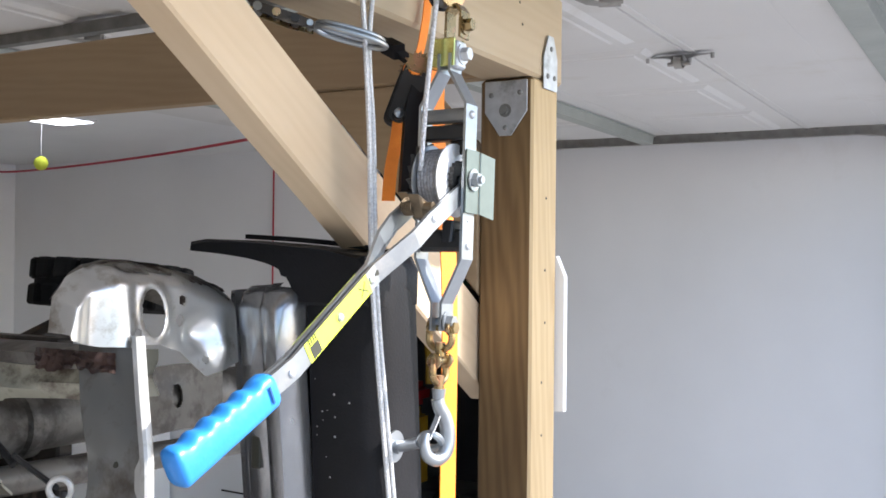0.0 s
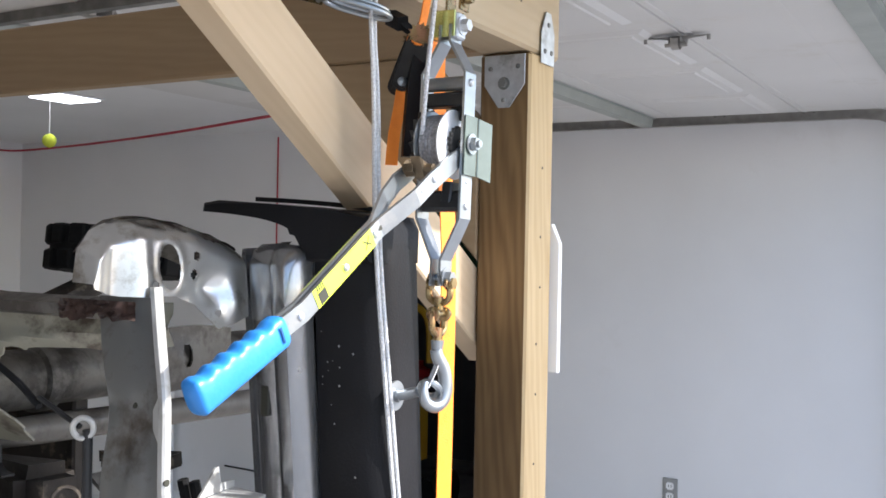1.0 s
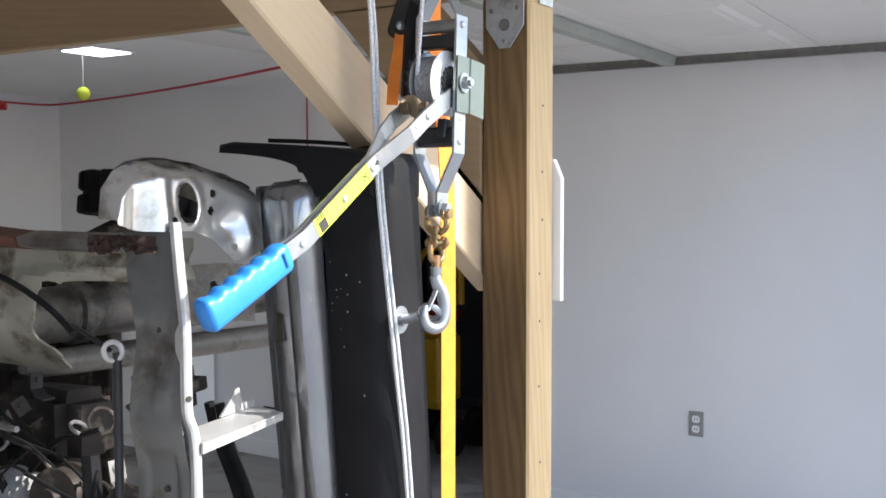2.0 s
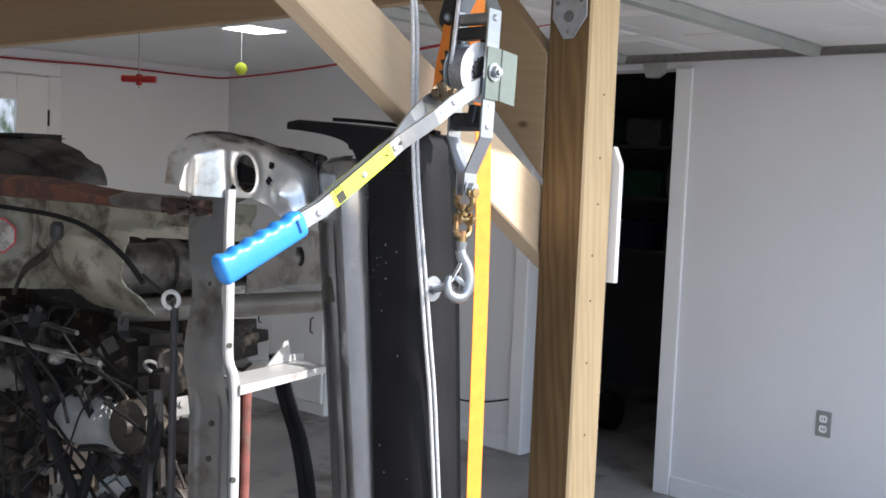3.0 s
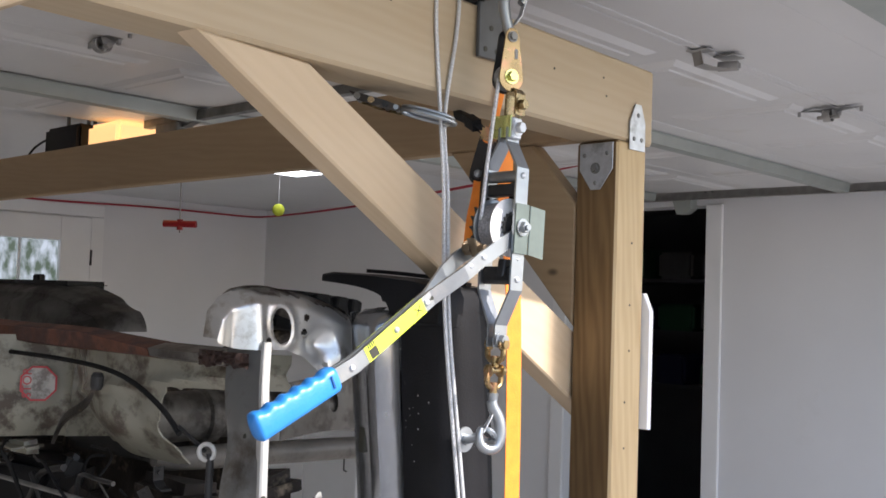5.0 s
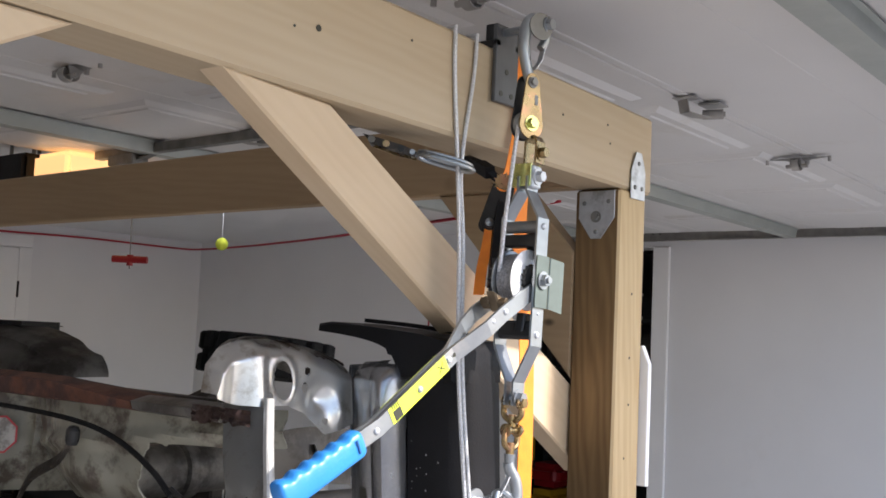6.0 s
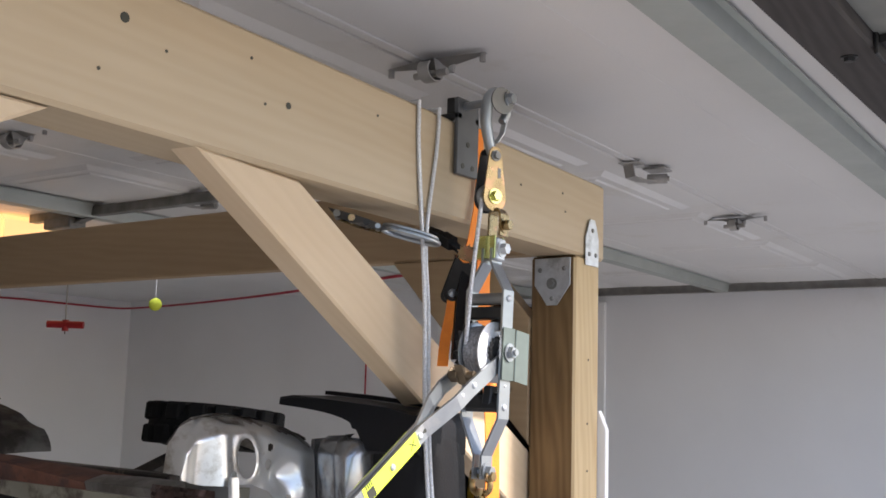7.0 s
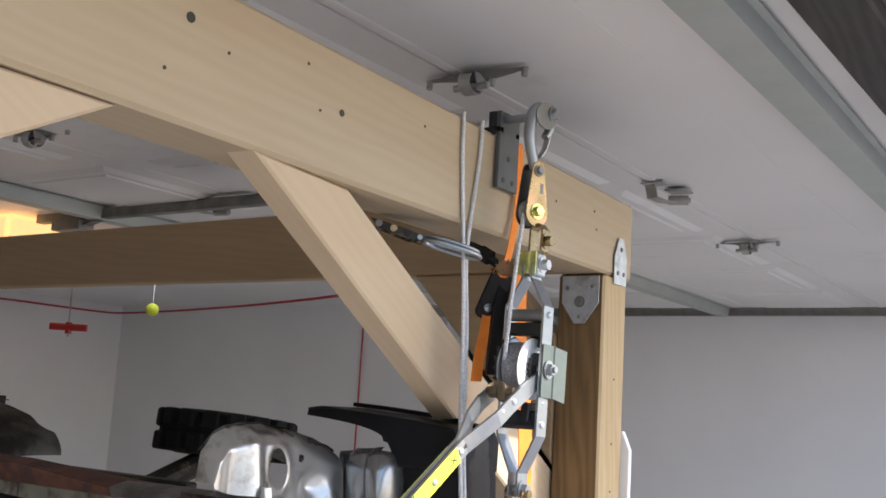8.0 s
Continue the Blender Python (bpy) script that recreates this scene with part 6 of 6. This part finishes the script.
opener()
rel = thing("release_handle", "red emergency release handle on a cord", "release handle")
part("cord", tube(B(), [(-1.985, 0.355, 2.13), (-1.985, 0.357, 2.0), (-1.985, 0.36, 1.80)], 0.0022, 6), DULL, rel)
bm = B()
cyl(bm, (-2.028, 0.325, 1.83), (-1.942, 0.395, 1.83), 0.0115, seg=10)
cyl(bm, (-1.985, 0.36, 1.845), (-1.985, 0.36, 1.81), 0.010, seg=10)
part("handle", bm, RED, rel)
ball = thing("tennis_ball", "yellow-green tennis ball hanging from the ceiling on a string", "ball")
BC = Vector((-3.16, 1.64, 2.028))
part("ball", lathe(B(), BC - Vector((0, 0, 0.031)), (0, 0, 1), [(0.031 - 0.031 * math.cos(math.pi * i / 14), 0.031 * math.sin(math.pi * i / 14)) for i in range(15)], 22), LIME, ball, "", True)
part("string", cyl(B(), BC + Vector((0, 0, 0.03)), (BC.x, BC.y, ZC - 0.001), 0.0011, seg=6), TRIM, ball)
lp = thing("ceiling_light", "lit flat white ceiling light panel", "ceiling light")
LPX, LPY = -3.05, 1.63
part("frame", box(B(), (LPX - 0.115, LPY - 0.125, ZC - 0.012), (LPX + 0.115, LPY + 0.125, ZC - 0.001), 0.003), TRIM, lp)
part("diffuser", box(B(), (LPX - 0.10, LPY - 0.11, ZC - 0.016), (LPX + 0.10, LPY + 0.11, ZC - 0.0125), 0.001), PANELW, lp)
# red line strung along the ceiling's edge
bm = B()
pts = [(-1.3, 1.78, 2.168), (-1.9, 1.98, 2.155), (-2.4, 2.15, 2.152), (-3.1, 2.39, 2.146), (-3.76, 2.62, 2.150), (-4.4, 2.80, 2.152), (-5.03, 2.95, 2.158), (-5.20, 2.90, 2.160)]
for i in range(1, 14):
    pts.append((WX + 0.015, 2.85 - i * 0.30, 2.155 + 0.010 * math.sin(i * 0.9)))
tube(bm, smooth_path(pts, 4), 0.007, 6)
tagged(part("air_line", bm, REDLINE, smooth=True), "red air line strung just below the ceiling", "air line")
part_drop = part("air_line", tube(B(), [(-3.05, WY - 0.012, 2.185), (-3.05, WY - 0.012, 1.2)], 0.0045, 6), REDLINE, smooth=True)
tagged(part_drop, "red air line dropping down the wall", "air line")
# duplex outlet
ol = thing("wall_outlet", "grey duplex wall outlet with white sockets", "outlet")
part("cover_plate", box(B(), (-0.797, WY - 0.007, 0.452), (-0.727, WY - 0.0005, 0.568), 0.003), GREY, ol)
for z in (0.487, 0.533):
    bm = B()
    box(bm, (-0.779, WY - 0.009, z - 0.016), (-0.745, WY - 0.0065, z + 0.016), 0.005, 2)
    so = part("socket", bm, TRIM, ol)
    bm = B()
    for x in (-0.768, -0.756):
        box(bm, (x - 0.0015, WY - 0.0096, z - 0.006), (x + 0.0015, WY - 0.0088, z + 0.006))
    part("slots", bm, INK, so)


def entry_door():
    d = thing("door_1", "white entry door with a divided glass light", "door", kind="structure")
    x, y0, y1 = WX + 0.004, 0.86, 1.70
    for a, b, c, e in ((y0, y1, 0.0, 0.95), (y0, y0 + 0.14, 0.95, 2.05), (y1 - 0.20, y1, 0.95, 2.05), (y0 + 0.14, y1 - 0.20, 1.90, 2.05)):
        part("leaf", box(B(), (x, a + 0.0005, c + 0.0005), (x + 0.04, b - 0.0005, e), 0.002), TRIM, d)
    bm = B()
    cyl(bm, (x + 0.02, y0 + 0.39, 0.95), (x + 0.02, y0 + 0.39, 1.90), 0.010, seg=4)
    cyl(bm, (x + 0.02, y0 + 0.14, 1.45), (x + 0.02, y1 - 0.20, 1.45), 0.010, seg=4)
    part("muntin", bm, TRIM, d)
    g = bpy.data.materials.new("outdoor_view")
    g.use_nodes = True
    nt = g.node_tree
    bs = nt.nodes["Principled BSDF"]
    nz = nt.nodes.new("ShaderNodeTexNoise")
    nz.inputs["Scale"].default_value, nz.inputs["Detail"].default_value = 9, 6
    rp = nt.nodes.new("ShaderNodeValToRGB")
    rp.color_ramp.elements[0].position, rp.color_ramp.elements[1].position = 0.38, 0.66
    rp.color_ramp.elements[0].color, rp.color_ramp.elements[1].color = (0.10, 0.14, 0.10, 1), (0.62, 0.70, 0.78, 1)
    nt.links.new(nz.outputs["Fac"], rp.inputs["Fac"])
    nt.links.new(rp.outputs["Color"], bs.inputs["Emission Color"])
    bs.inputs["Emission Strength"].default_value = 0.45
    bs.inputs["Base Color"].default_value = (0.02, 0.02, 0.02, 1)
    bs.inputs["Roughness"].default_value = 0.1
    part("pane", box(B(), (x + 0.001, y0 + 0.141, 0.952), (x + 0.008, y1 - 0.201, 1.898)), g, d, "glass with trees and sky outside")
    bm = B()
    for a, b in ((y0 - 0.09, y0 - 0.004), (y1 + 0.012, y1 + 0.10)):
        box(bm, (WX + 0.001, a, 0), (WX + 0.02, b, 2.06), 0.003)
    box(bm, (WX + 0.001, y0 - 0.09, 2.062), (WX + 0.02, y1 + 0.10, 2.14), 0.003)
    part("casing", bm, TRIM, d)
    bm = B()
    for z in (0.25, 1.05, 1.80):
        box(bm, (x + 0.03, y1 + 0.001, z - 0.05), (x + 0.046, y1 + 0.011, z + 0.05), 0.001)
    part("hinge", bm, BLACKM, d)


entry_door()
# power lead of the opener
ld = thing("power_lead", "black power lead plugged into the ceiling, with a loose coil", "power lead")
bm = B()
pl = Vector((-2.62, -0.02, ZC))
pts = [pl + Vector((0, 0, -0.06)), pl + Vector((0.01, 0, -0.15)), pl + Vector((0, 0.01, -0.22))]
for i in range(18):
    a = i / 17 * 2 * math.pi * 1.6 - 1.6
    pts.append(pl + Vector((0.02 + 0.035 * math.cos(a), 0.02 + 0.02 * math.cos(a), -0.24 + 0.035 * math.sin(a))))
pts += [pl + Vector((0.06, 0.07, -0.21)), pl + Vector((0.05, 0.14, -0.12)), pl + Vector((0.07, 0.19, -0.08))]
tube(bm, smooth_path(pts, 4), 0.0042, 6)
part("lead", bm, RUBBER, ld, "", True)
part("plug", lathe(B(), pl - Vector((0, 0, 0.065)), (0, 0, 1), ((0, 0.006), (0.03, 0.012), (0.062, 0.016)), 12), BLACKP, ld)
bm = B()
tube(bm, smooth_path([(-2.55, WY - 0.012, 0.30), (-2.75, WY - 0.02, 0.25), (-2.95, WY - 0.02, 0.24), (-3.1, WY - 0.015, 0.29), (-3.4, WY - 0.015, 0.30)], 5), 0.005, 6)
tagged(part("wall_lead", bm, RUBBER, smooth=True), "black lead hanging along the side wall", "lead")

# ---- things in the dark room ----
def ride_toy(x, y):
    t = thing("ride_on_toy", "yellow and red plastic toy standing in the dark room", "toy")
    part("body", box(B(), (x - 0.16, y - 0.14, 0.25), (x + 0.07, y + 0.14, 0.74), 0.05, 3), YELLOWP, t, "", True)
    part("hood", box(B(), (x - 0.13, y - 0.16, 0.76), (x + 0.10, y + 0.10, 0.90), 0.045, 3), RED, t, "", True)
    part("handlebar", tube(B(), smooth_path([(x - 0.16, y - 0.05, 0.90), (x - 0.14, y - 0.05, 1.16), (x, y - 0.05, 1.24), (x + 0.14, y - 0.05, 1.16), (x + 0.16, y - 0.05, 0.90)], 5), 0.022, 8), YELLOWP, t, "", True)
    for sx in (-0.2, 0.2):
        part("wheel", cyl(B(), (x + sx * 0.6, y - 0.17, 0.12), (x + sx, y - 0.17, 0.12), 0.12, seg=20), RUBBER, t)
        part("wheel", cyl(B(), (x + sx * 0.6, y + 0.15, 0.12), (x + sx, y + 0.15, 0.12), 0.12, seg=20), RUBBER, t)


ride_toy(-2.62, WY + 0.75)
sh = thing("shelf_unit", "shelf unit stacked with bins, coloured dark for the unlit room", "shelf")
for z in (1.05, 1.42, 1.78):
    part("shelf", box(B(), (-3.4, WY + 1.75, z), (-1.2, WY + 2.19, z + 0.025)), ROOM_SHADE, sh)
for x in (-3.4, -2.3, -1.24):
    part("upright", box(B(), (x, WY + 1.75, 0.0), (x + 0.04, WY + 1.79, 1.80)), ROOM_SHADE, sh)
random.seed(4)
# bin colours darkened to imitate the room's lack of light
BINS = [mat("bin_grey", (0.07, 0.07, 0.075), 0.6), mat("bin_blue", (0.015, 0.02, 0.07), 0.6), mat("bin_green", (0.02, 0.09, 0.05), 0.6), mat("bin_pale", (0.13, 0.13, 0.13), 0.6)]
for k, z in enumerate((1.076, 1.446, 1.806)):
    for i in range(6):
        x = -3.3 + i * 0.34
        hgt = random.uniform(0.16, 0.28)
        if z > 1.8:
            hgt *= 0.8
        b = part("storage_bin", box(B(), (x, WY + 1.70, z), (x + random.uniform(0.22, 0.30), WY + 2.1, z + hgt), 0.02, 2), BINS[(i + k) % 4])
        tagged(b, "plastic storage bin, its colour darkened for the unlit room", "bin", "bins on the shelf")
jack_stand(-0.76, -0.12, 1.16, RUSTRED)
jack_stand(-1.7, -0.45, 0.272, RUSTRED)
jack_stand(-0.5, -0.45, 0.272, RUSTRED)

cb = thing("low_cabinet", "low white cabinet with two doors against the side wall", "cabinet")
part("body", box(B(), (-4.85, 2.82, 0.0), (-3.80, WY - 0.016, 0.72), 0.004), TRIM, cb)
for i in range(2):
    x0 = -4.84 + i * 0.52
    dr = part("door", box(B(), (x0, 2.798, 0.08), (x0 + 0.51, 2.8185, 0.70), 0.004), TRIM, cb)
    part("handle", tube(B(), [(x0 + 0.42, 2.797, 0.52), (x0 + 0.42, 2.775, 0.53), (x0 + 0.42, 2.775, 0.61), (x0 + 0.42, 2.797, 0.62)], 0.005, 6), BLACKM, dr)
for dx in (0.0, 0.022):
    hs = part("hose", tube(B(), smooth_path([(-0.31 - dx, -0.395, 1.262), (-0.30 - dx, -0.385, 1.20), (-0.27 - dx, -0.37, 1.10), (-0.255 - dx, -0.36, 0.95), (-0.25 - dx, -0.36, 0.60)], 6), 0.008, 8), RUBBER, TRUCK, "", True)
